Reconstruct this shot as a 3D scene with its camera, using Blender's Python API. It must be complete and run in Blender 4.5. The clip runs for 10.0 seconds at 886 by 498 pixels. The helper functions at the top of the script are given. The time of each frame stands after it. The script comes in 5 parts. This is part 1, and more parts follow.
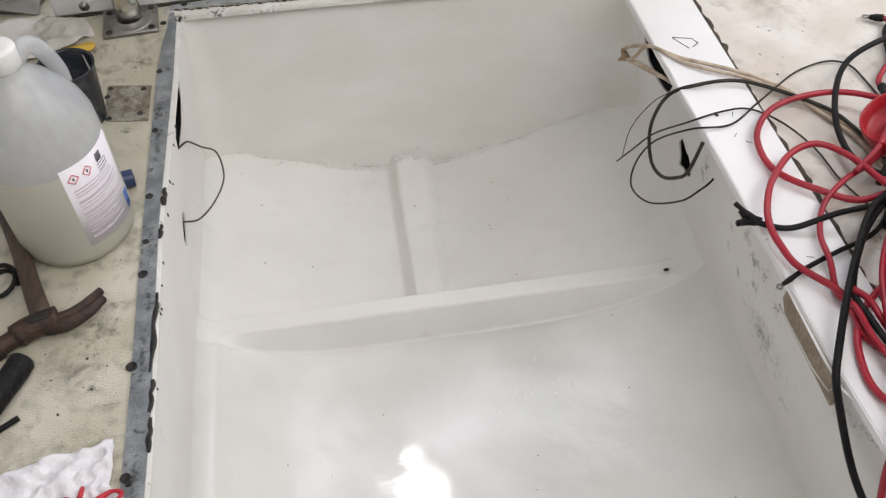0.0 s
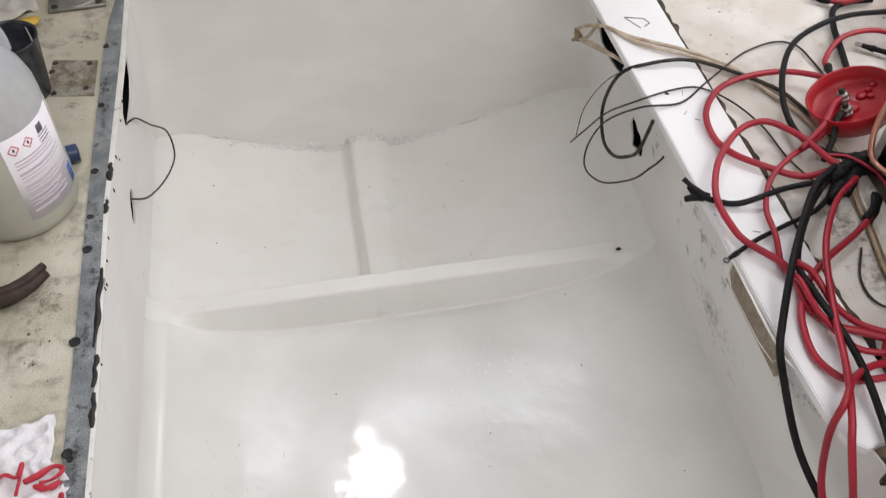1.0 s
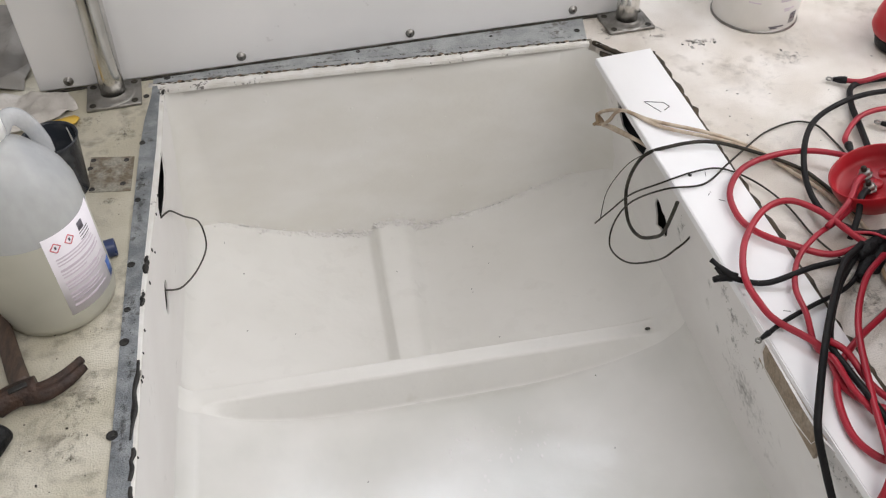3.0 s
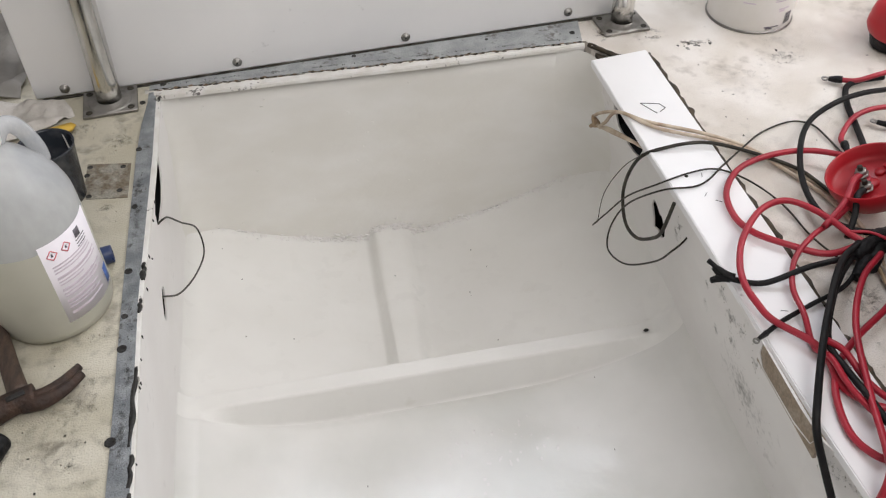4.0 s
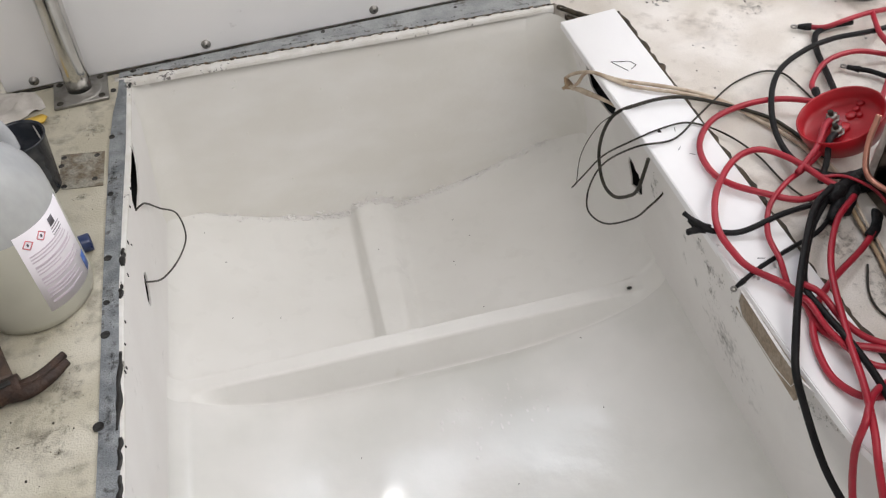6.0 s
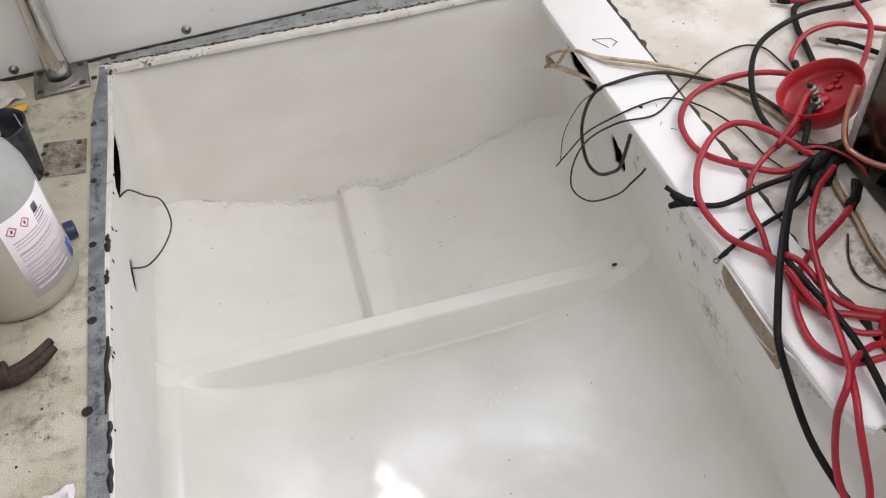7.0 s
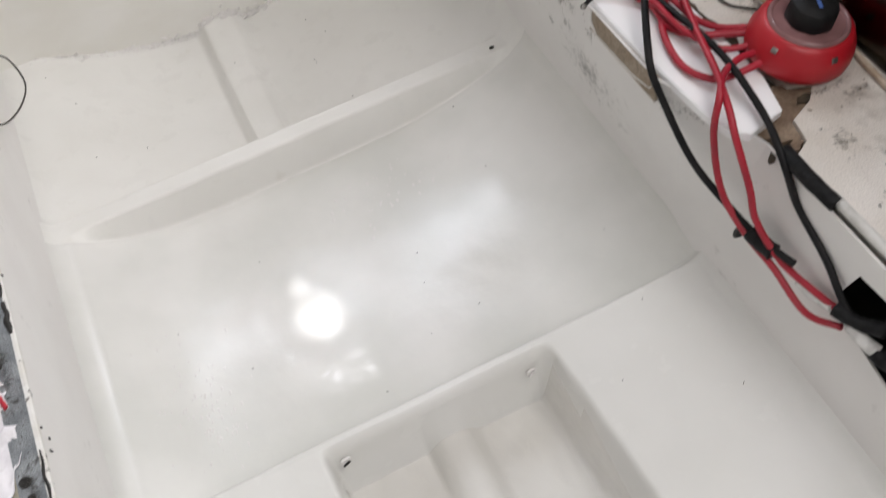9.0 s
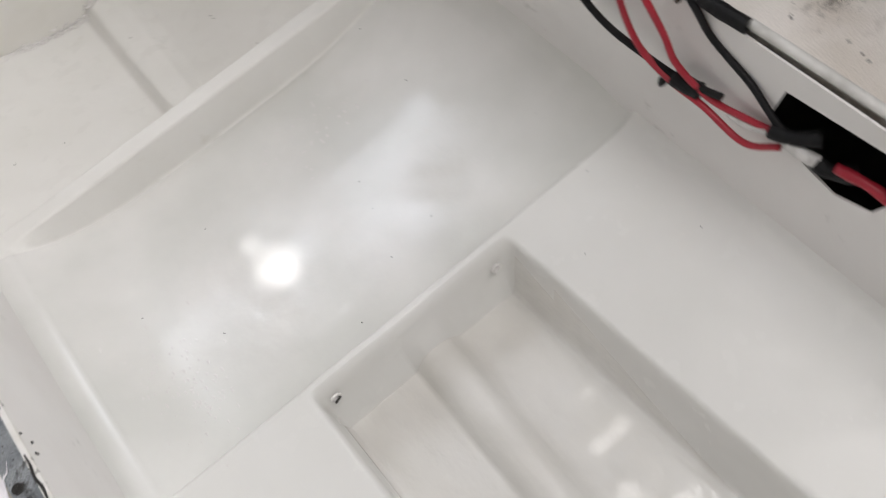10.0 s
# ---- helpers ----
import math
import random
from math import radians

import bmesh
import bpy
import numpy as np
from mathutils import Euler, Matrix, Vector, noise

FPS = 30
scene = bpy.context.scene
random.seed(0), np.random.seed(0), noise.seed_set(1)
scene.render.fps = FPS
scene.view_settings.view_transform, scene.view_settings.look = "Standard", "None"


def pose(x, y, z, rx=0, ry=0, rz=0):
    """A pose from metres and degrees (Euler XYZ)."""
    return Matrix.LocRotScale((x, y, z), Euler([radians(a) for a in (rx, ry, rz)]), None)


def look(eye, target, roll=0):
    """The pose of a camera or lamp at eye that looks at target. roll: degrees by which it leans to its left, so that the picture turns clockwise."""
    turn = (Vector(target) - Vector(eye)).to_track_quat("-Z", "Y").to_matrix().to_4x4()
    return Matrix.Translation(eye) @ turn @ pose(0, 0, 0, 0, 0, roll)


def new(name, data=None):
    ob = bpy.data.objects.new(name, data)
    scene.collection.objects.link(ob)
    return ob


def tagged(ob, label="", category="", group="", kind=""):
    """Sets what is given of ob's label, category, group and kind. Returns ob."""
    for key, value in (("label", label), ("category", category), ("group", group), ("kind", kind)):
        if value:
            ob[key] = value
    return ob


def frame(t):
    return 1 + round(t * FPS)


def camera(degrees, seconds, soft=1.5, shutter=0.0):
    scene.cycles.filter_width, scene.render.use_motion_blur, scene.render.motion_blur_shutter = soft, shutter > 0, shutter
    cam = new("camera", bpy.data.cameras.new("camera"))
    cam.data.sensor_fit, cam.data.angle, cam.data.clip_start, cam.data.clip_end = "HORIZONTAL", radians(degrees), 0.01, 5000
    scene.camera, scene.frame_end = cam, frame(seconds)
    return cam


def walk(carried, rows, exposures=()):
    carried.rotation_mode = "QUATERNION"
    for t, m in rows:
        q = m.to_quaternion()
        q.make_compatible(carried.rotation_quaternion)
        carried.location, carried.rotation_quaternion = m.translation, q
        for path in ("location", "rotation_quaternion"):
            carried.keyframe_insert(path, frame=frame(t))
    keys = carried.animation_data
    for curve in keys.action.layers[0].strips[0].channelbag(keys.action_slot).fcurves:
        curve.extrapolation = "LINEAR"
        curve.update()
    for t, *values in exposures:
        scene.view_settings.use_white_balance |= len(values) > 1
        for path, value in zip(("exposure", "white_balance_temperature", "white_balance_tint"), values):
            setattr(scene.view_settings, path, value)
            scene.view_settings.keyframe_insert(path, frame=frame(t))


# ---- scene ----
cam = camera(53.6, 10.0, 1.2, 0.5)
PATH = [
    (0, (0.27, -1.36, 0.883), (0.453, -0.066, -0.632), -0.6),
    (0.5, (0.277, -1.363, 0.872), (0.51, -0.069, -0.635), 1.3),
    (1, (0.283, -1.378, 0.865), (0.548, -0.11, -0.659), 2.2),
    (1.5, (0.287, -1.384, 0.859), (0.552, -0.149, -0.692), 2.1),
    (2, (0.28, -1.39, 0.857), (0.539, -0.125, -0.67), 1.5),
    (2.5, (0.272, -1.376, 0.883), (0.515, 0.012, -0.537), -0.2),
    (4, (0.276, -1.377, 0.883), (0.515, 0.032, -0.517), -1.2),
    (4.5, (0.28, -1.376, 0.881), (0.512, 0.026, -0.526), -1.9),
    (5, (0.283, -1.381, 0.879), (0.514, 0.017, -0.532), -2.5),
    (6.5, (0.297, -1.402, 0.873), (0.55, -0.048, -0.576), -4.8),
    (7, (0.297, -1.408, 0.871), (0.56, -0.063, -0.586), -4.8),
    (7.5, (0.3, -1.41, 0.88), (0.584, -0.058, -0.566), -6.1),
    (8, (0.335, -1.433, 0.858), (0.719, -0.122, -0.602), -8.9),
    (8.5, (0.317, -1.465, 0.83), (0.765, -0.3, -0.733), -8.1),
    (9, (0.295, -1.481, 0.799), (0.651, -0.437, -0.87), -8.7),
    (9.5, (0.29, -1.496, 0.782), (0.603, -0.503, -0.926), -13.2),
    (10, (0.299, -1.512, 0.772), (0.648, -0.609, -0.978), -20.4),
]
walk(cam, [(t, look(eye, target, roll)) for t, eye, target, roll in PATH], [(0.0, -0.08), (4.5, -0.05), (7.5, -0.04), (8.3, 0.06), (8.8, 0.02), (9.3, -0.10), (10.0, -0.13)])
from mathutils.geometry import delaunay_2d_cdt

# ---- world and light ----
world = bpy.data.worlds.new("world")
scene.world = world
world.use_nodes = True
world.node_tree.nodes["Background"].inputs[0].default_value = (0.75, 0.82, 1.0, 1)
world.node_tree.nodes["Background"].inputs[1].default_value = 0.3


def area_lamp(name, m, power, colour, size, size_y):
    data = bpy.data.lights.new(name, "AREA")
    data.energy, data.color, data.shape, data.size, data.size_y = power, colour, "RECTANGLE", size, size_y
    ob = new(name, data)
    ob.matrix_world = m


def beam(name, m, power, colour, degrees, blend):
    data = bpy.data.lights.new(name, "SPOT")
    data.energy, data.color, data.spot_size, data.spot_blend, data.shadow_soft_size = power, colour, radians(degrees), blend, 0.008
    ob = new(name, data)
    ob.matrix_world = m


# area lamps for the unseen light overhead, to starboard and fore
area_lamp("ceiling_light", look((0.8, -1.72, 2.45), (0.45, -0.45, -0.1)), 51, (1.0, 0.962, 0.952), 2.2, 1.8)
# added from starboard to brighten the port wall; no opening is built there
area_lamp("starboard_area_lamp", look((2.7, -0.5, 1.7), (0.3, -0.5, -0.2)), 45, (0.985, 0.972, 0.985), 2.2, 1.4)
# bluish lamp added so that a soft sheen lies on the floor
area_lamp("fore_sheen_lamp", look((0.84, 0.95, 2.05), (0.47, -0.615, -0.36)), 19, (0.86, 0.9, 1.0), 0.8, 0.7)
# narrow spots added to lay the bright highlight and its halo on the floor
beam("floor_highlight_spot", look((0.36, 0.3, 2.0), (0.324, -0.762, -0.37)), 125, (1.0, 0.975, 0.99), 2.1, 1.0)
beam("small_highlight_spot", look((0.36, 0.3, 2.0), (0.312, -0.704, -0.37)), 70, (1.0, 0.975, 0.99), 0.75, 0.9)
beam("highlight_halo_spot", look((0.36, 0.3, 2.0), (0.345, -0.765, -0.37)), 11, (0.95, 0.93, 1.0), 6.5, 1.0)

# ---- materials ----


def material(name, colour, rough=0.5, metal=0.0, second=None, scale=8.0, spread=(0.4, 0.65), grain=0.0, grain_scale=300.0, bump=0.0,
             bump_scale=60.0, rough_var=0.0, specks=None, coat=0.0, stretch=(1, 1, 1), gloss=0.5, ripple=None):
    """Principled surface with a broad two-tone variation, fine grain, optional dark specks and relief."""
    mat = bpy.data.materials.new(name)
    mat.use_nodes = True
    nt = mat.node_tree
    bsdf = nt.nodes["Principled BSDF"]
    co = nt.nodes.new("ShaderNodeTexCoord")
    mp = nt.nodes.new("ShaderNodeMapping")
    mp.inputs["Scale"].default_value = stretch
    nt.links.new(co.outputs["Object"], mp.inputs[0])

    def noise_node(sc, detail=4.0):
        n = nt.nodes.new("ShaderNodeTexNoise")
        n.inputs["Scale"].default_value, n.inputs["Detail"].default_value = sc, detail
        nt.links.new(mp.outputs[0], n.inputs["Vector"])
        return n

    def ramp(fac, lo, hi, c0, c1):
        r = nt.nodes.new("ShaderNodeValToRGB")
        r.color_ramp.elements[0].position, r.color_ramp.elements[1].position = lo, hi
        r.color_ramp.elements[0].color, r.color_ramp.elements[1].color = (*c0, 1), (*c1, 1)
        nt.links.new(fac, r.inputs[0])
        return r.outputs[0]

    broad = noise_node(scale)
    out = ramp(broad.outputs[0], spread[0], spread[1], colour, second or colour)
    if grain:
        fine = noise_node(grain_scale, 2.0)
        mix = nt.nodes.new("ShaderNodeMix")
        mix.data_type, mix.blend_type = "RGBA", "MULTIPLY"
        mix.inputs[0].default_value = grain
        nt.links.new(out, mix.inputs[6])
        nt.links.new(ramp(fine.outputs[0], 0.3, 0.7, (0.35, 0.35, 0.35), (1, 1, 1)), mix.inputs[7])
        out = mix.outputs[2]
    if specks:
        dark, sc, cut, patch, width, most = specks
        spots, area = noise_node(sc, 3.0), noise_node(sc * 0.14, 3.0)
        add = nt.nodes.new("ShaderNodeMath")
        add.operation = "MULTIPLY_ADD"
        add.inputs[1].default_value = patch
        half = nt.nodes.new("ShaderNodeMath")
        half.operation = "MULTIPLY"
        half.inputs[1].default_value = 0.5
        nt.links.new(add.outputs[0], half.inputs[0])
        nt.links.new(area.outputs[0], add.inputs[0])
        nt.links.new(spots.outputs[0], add.inputs[2])
        mix = nt.nodes.new("ShaderNodeMix")
        mix.data_type = "RGBA"
        nt.links.new(ramp(half.outputs[0], cut * 0.5, cut * 0.5 + width, (0, 0, 0), (most, most, most)), mix.inputs[0])
        nt.links.new(out, mix.inputs[6])
        mix.inputs[7].default_value = (*dark, 1)
        out = mix.outputs[2]
    nt.links.new(out, bsdf.inputs["Base Color"])
    bsdf.inputs["Metallic"].default_value = metal
    bsdf.inputs["Coat Weight"].default_value = coat
    bsdf.inputs["Specular IOR Level"].default_value = gloss
    bsdf.inputs["Coat Roughness"].default_value = 0.2
    if rough_var:
        mr = nt.nodes.new("ShaderNodeMapRange")
        mr.inputs["From Min"].default_value, mr.inputs["From Max"].default_value = 0.2, 0.8
        mr.inputs["To Min"].default_value, mr.inputs["To Max"].default_value = rough - rough_var, rough + rough_var
        nt.links.new(noise_node(scale * 1.7).outputs[0], mr.inputs[0])
        nt.links.new(mr.outputs[0], bsdf.inputs["Roughness"])
    else:
        bsdf.inputs["Roughness"].default_value = rough
    if bump:
        b = nt.nodes.new("ShaderNodeBump")
        b.inputs["Strength"].default_value, b.inputs["Distance"].default_value = bump, 0.004
        nt.links.new(noise_node(bump_scale, 5.0).outputs[0], b.inputs["Height"])
        nt.links.new(b.outputs[0], bsdf.inputs["Normal"])
        if ripple:
            b2 = nt.nodes.new("ShaderNodeBump")
            b2.inputs["Strength"].default_value, b2.inputs["Distance"].default_value = ripple[1], 0.002
            nt.links.new(noise_node(ripple[0], 2.0).outputs[0], b2.inputs["Height"])
            nt.links.new(b.outputs[0], b2.inputs["Normal"])
            nt.links.new(b2.outputs[0], bsdf.inputs["Normal"])
    return mat


M_BILGE = material("wet_gelcoat", (0.71, 0.708, 0.675), 0.36, second=(0.77, 0.767, 0.745), scale=5, spread=(0.2, 0.8), bump=0.05, bump_scale=14, ripple=(75, 0.11), gloss=0.5)
M_SUMP = material("brushed_wet_resin", (0.70, 0.685, 0.645), 0.27, second=(0.75, 0.74, 0.71), scale=9, spread=(0.3, 0.7), bump=0.45, bump_scale=26, ripple=(60, 0.34), stretch=(1.3, 0.7, 1), gloss=0.6)


def wet_coat(mat, rough, scale, least, most):
    """Patchy clear resin gloss over a painted surface, following its relief."""
    nt = mat.node_tree
    bsdf = nt.nodes["Principled BSDF"]
    co = nt.nodes.new("ShaderNodeTexCoord")
    for sc, socket, lo, hi, a, b in ((scale, "Coat Weight", 0.40, 0.62, least, most), (scale * 2.3, "Coat Roughness", 0.35, 0.7, rough, rough * 2.2)):
        n = nt.nodes.new("ShaderNodeTexNoise")
        n.inputs["Scale"].default_value, n.inputs["Detail"].default_value = sc, 5.0
        mr = nt.nodes.new("ShaderNodeMapRange")
        mr.inputs["From Min"].default_value, mr.inputs["From Max"].default_value = lo, hi
        mr.inputs["To Min"].default_value, mr.inputs["To Max"].default_value = a, b
        nt.links.new(co.outputs["Object"], n.inputs["Vector"])
        nt.links.new(n.outputs[0], mr.inputs[0])
        nt.links.new(mr.outputs[0], bsdf.inputs[socket])
    nt.links.new(bsdf.inputs["Normal"].links[0].from_socket, bsdf.inputs["Coat Normal"])


wet_coat(M_BILGE, 0.14, 9, 0.15, 0.5)
# the aft bay is toned slightly darker, the fore bay and rib paler
M_BAY = material("darker_bay_gelcoat", (0.665, 0.667, 0.63), 0.34, second=(0.755, 0.748, 0.718), scale=5, spread=(0.36, 0.62), bump=0.05, bump_scale=14, ripple=(75, 0.11))
M_FORE = material("paler_fore_gelcoat", (0.765, 0.757, 0.72), 0.4, second=(0.825, 0.818, 0.79), scale=6, spread=(0.25, 0.75), bump=0.08, bump_scale=18, ripple=(85, 0.14), specks=((0.62, 0.59, 0.52), 30, 1.36, 1.2, 0.12, 0.5))
wet_coat(M_FORE, 0.22, 10, 0.05, 0.35)
wet_coat(M_BAY, 0.10, 8, 0.18, 0.62)
wet_coat(M_SUMP, 0.08, 14, 0.3, 0.8)
M_WALL = material("brushed_gelcoat", (0.79, 0.77, 0.75), 0.42, second=(0.83, 0.815, 0.795), scale=6, bump=0.14, bump_scale=22, rough_var=0.1,
                  specks=((0.25, 0.24, 0.22), 60, 1.36, 1.2, 0.12, 0.4))
M_BULK = material("bulkhead_gelcoat", (0.76, 0.745, 0.695), 0.42, second=(0.815, 0.805, 0.77), scale=7, bump=0.3, bump_scale=30, rough_var=0.1, ripple=(110, 0.1), stretch=(0.7, 1, 1.3))
M_EDGE = material("chalky_white_edge", (0.8, 0.79, 0.76), 0.5, second=(0.7, 0.68, 0.63), scale=30, bump=0.3, bump_scale=120, specks=((0.08, 0.07, 0.06), 150, 1.32, 1.2, 0.05, 0.85))
M_DECK = material("nonskid_deck", (0.54, 0.505, 0.395), 0.62, second=(0.67, 0.635, 0.53), scale=11, grain=0.18, grain_scale=520, bump=0.5, bump_scale=420,
                  specks=((0.13, 0.11, 0.075), 45, 1.12, 1.2, 0.17, 0.72))
M_DECK_R = material("scuffed_deck", (0.71, 0.655, 0.585), 0.6, second=(0.84, 0.795, 0.74), scale=11, grain=0.28, grain_scale=520, bump=0.4, bump_scale=420,
                    specks=((0.24, 0.195, 0.15), 45, 1.22, 1.2, 0.16, 0.5))
M_STRIP = material("grey_bedding_cloth", (0.23, 0.25, 0.265), 0.75, second=(0.40, 0.425, 0.44), scale=30, grain=0.55, grain_scale=700, bump=0.7, bump_scale=600,
                   specks=((0.05, 0.045, 0.04), 150, 1.24, 1.2, 0.09, 0.8))
M_STRIP_F = material("pale_grey_bedding", (0.33, 0.345, 0.35), 0.7, second=(0.46, 0.48, 0.48), scale=24, grain=0.3, grain_scale=500, bump=0.4, bump_scale=300, specks=((0.09, 0.075, 0.06), 120, 1.22, 1.2, 0.09, 0.75))
M_BLACK = material("black_sealant_and_recesses", (0.012, 0.011, 0.01), 0.55, second=(0.03, 0.028, 0.025), scale=40, bump=0.5, bump_scale=150)
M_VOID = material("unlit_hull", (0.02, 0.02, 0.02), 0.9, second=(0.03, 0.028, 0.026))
M_PLANK = material("white_plastic_board", (0.92, 0.92, 0.93), 0.38, second=(0.89, 0.89, 0.90), scale=9, bump=0.05, bump_scale=90, specks=((0.2, 0.19, 0.18), 90, 1.5, 1.2, 0.06, 0.6))
M_PANEL = material("white_door_paint", (0.87, 0.865, 0.86), 0.4, second=(0.82, 0.82, 0.82), scale=4, bump=0.08, bump_scale=40, specks=((0.3, 0.29, 0.28), 60, 1.48, 1.2, 0.08, 0.5))
M_CORE = material("wet_plywood_core", (0.20, 0.135, 0.09), 0.8, second=(0.34, 0.255, 0.18), scale=25, grain=0.5, grain_scale=250, bump=0.8, bump_scale=120)
M_SLOT = material("dry_plywood_core", (0.36, 0.285, 0.21), 0.8, second=(0.46, 0.385, 0.30), scale=25, grain=0.5, grain_scale=250, bump=0.6, bump_scale=120)
M_RUSTY = material("rust_stained_scar", (0.38, 0.36, 0.30), 0.8, second=(0.22, 0.18, 0.13), scale=42, spread=(0.42, 0.6), grain=0.5, bump=0.8, bump_scale=180)
M_STEEL = material("stainless_tube", (0.72, 0.71, 0.68), 0.2, 1.0, second=(0.55, 0.54, 0.52), scale=14, rough_var=0.08)
M_DULL = material("dull_stainless", (0.36, 0.35, 0.33), 0.42, 1.0, second=(0.22, 0.21, 0.195), scale=35, bump=0.2, bump_scale=120)
M_BOX = material("tarnished_metal", (0.105, 0.088, 0.074), 0.2, 1.0, second=(0.058, 0.047, 0.04), scale=9, bump=0.1, bump_scale=50, rough_var=0.08, stretch=(1, 1, 0.15))
M_WELD = material("weld_edge", (0.62, 0.6, 0.57), 0.55, 0.6, second=(0.5, 0.48, 0.45), scale=90, bump=0.6, bump_scale=200)
M_RED = material("red_cable_sheath", (0.40, 0.016, 0.034), 0.4, second=(0.31, 0.013, 0.028), scale=18, bump=0.08, bump_scale=120)
M_REDP = material("red_switch_plastic", (0.46, 0.012, 0.022), 0.4, second=(0.38, 0.01, 0.018), scale=16, bump=0.08, bump_scale=80)
M_CABLE = material("black_cable_sheath", (0.007, 0.007, 0.008), 0.5, gloss=0.2, second=(0.013, 0.0125, 0.0125), scale=25, bump=0.1, bump_scale=120)
M_OLIVE = material("grimy_black_wire", (0.02, 0.018, 0.014), 0.5, gloss=0.3, second=(0.05, 0.045, 0.033), scale=40, bump=0.2, bump_scale=200)
M_BEIGE = material("aged_beige_cord", (0.62, 0.53, 0.42), 0.6, second=(0.42, 0.32, 0.23), scale=45, bump=0.3, bump_scale=220)
M_TAN = material("tan_wire", (0.40, 0.29, 0.18), 0.6, second=(0.25, 0.17, 0.1), scale=45)
M_TAPE = material("black_tape", (0.007, 0.007, 0.008), 0.5, gloss=0.2, second=(0.013, 0.013, 0.013), scale=60, bump=0.7, bump_scale=160)
M_COPPER = material("copper_tube", (0.62, 0.30, 0.22), 0.35, 0.7, second=(0.5, 0.24, 0.18), scale=30)
M_WTAPE = material("white_tape", (0.72, 0.71, 0.69), 0.5, second=(0.55, 0.54, 0.52), scale=70, bump=0.5, bump_scale=150)
M_BUBBLE = material("glossy_resin", (0.76, 0.745, 0.72), 0.1, second=(0.78, 0.765, 0.745), scale=30)
M_GREYP = material("white_conduit", (0.66, 0.65, 0.62), 0.4, second=(0.5, 0.49, 0.46), scale=40)
M_LABEL = material("paper_label", (0.84, 0.80, 0.84), 0.45, second=(0.80, 0.77, 0.81), scale=30)
M_INK = material("faint_print", (0.64, 0.56, 0.63), 0.5)
M_INKD = material("dark_print", (0.12, 0.11, 0.13), 0.5)
M_HAZ = material("hazard_red_print", (0.74, 0.2, 0.23), 0.5)
M_BLUE = material("blue_print", (0.06, 0.13, 0.38), 0.5)
M_NAVY = material("dark_blue_plastic", (0.02, 0.035, 0.10), 0.3, second=(0.035, 0.055, 0.14), scale=30, rough_var=0.08)
M_CUP = material("smoky_plastic_cup", (0.022, 0.026, 0.034), 0.25, second=(0.045, 0.05, 0.058), scale=40, spread=(0.5, 0.7))
M_RUST = material("rusted_steel", (0.075, 0.043, 0.03), 0.6, 0.35, second=(0.036, 0.025, 0.021), scale=45, grain=0.4, grain_scale=400, bump=0.6, bump_scale=160)
M_HICK = material("dirty_wood_handle", (0.095, 0.062, 0.045), 0.6, second=(0.05, 0.035, 0.028), scale=30, grain=0.4, stretch=(4, 1, 1), bump=0.3)
M_TISSUE = material("crumpled_tissue", (0.80, 0.78, 0.80), 0.8, second=(0.72, 0.70, 0.73), scale=40, bump=0.5, bump_scale=130)
M_BLOOD = material("red_marker", (0.55, 0.03, 0.05), 0.6, second=(0.42, 0.02, 0.04), scale=60)
M_YELLOW = material("yellow_plastic", (0.70, 0.46, 0.06), 0.5, second=(0.6, 0.38, 0.05), scale=30)
M_OAK = material("pale_wood", (0.58, 0.40, 0.24), 0.6, second=(0.48, 0.31, 0.18), scale=20, stretch=(6, 1, 1))
M_CAN = material("white_can_paper", (0.80, 0.78, 0.75), 0.45, second=(0.74, 0.72, 0.68), scale=12, bump=0.05)
M_LINER = material("unseen_enclosure_paint", (0.78, 0.77, 0.76), 0.7, second=(0.72, 0.71, 0.70), scale=3, bump=0.2, bump_scale=20)
M_MARK = material("pencil_mark", (0.05, 0.05, 0.055), 0.6)
M_LENS = material("clear_switch_rim", (0.27, 0.14, 0.14), 0.1, second=(0.2, 0.1, 0.1), scale=30)
M_GAP = material("rotten_edge_and_void", (0.035, 0.028, 0.02), 0.85, second=(0.09, 0.068, 0.044), scale=60, bump=0.8, bump_scale=160)
M_SCUFF = material("grey_scuff", (0.22, 0.21, 0.19), 0.7, second=(0.32, 0.31, 0.28), scale=60)
M_SMEAR = material("rubbed_in_dirt", (0.47, 0.45, 0.41), 0.65, second=(0.58, 0.56, 0.52), scale=60)
M_CLOTH = material("grubby_white_cloth", (0.60, 0.57, 0.53), 0.8, second=(0.44, 0.415, 0.375), scale=22, bump=0.6, bump_scale=110)
M_GRIME = material("ground_in_grime", (0.20, 0.165, 0.12), 0.75, second=(0.33, 0.29, 0.225), scale=70)
M_SHEET = material("grubby_sheeting", (0.15, 0.14, 0.125), 0.6, second=(0.27, 0.255, 0.23), scale=9, bump=0.5, bump_scale=40)


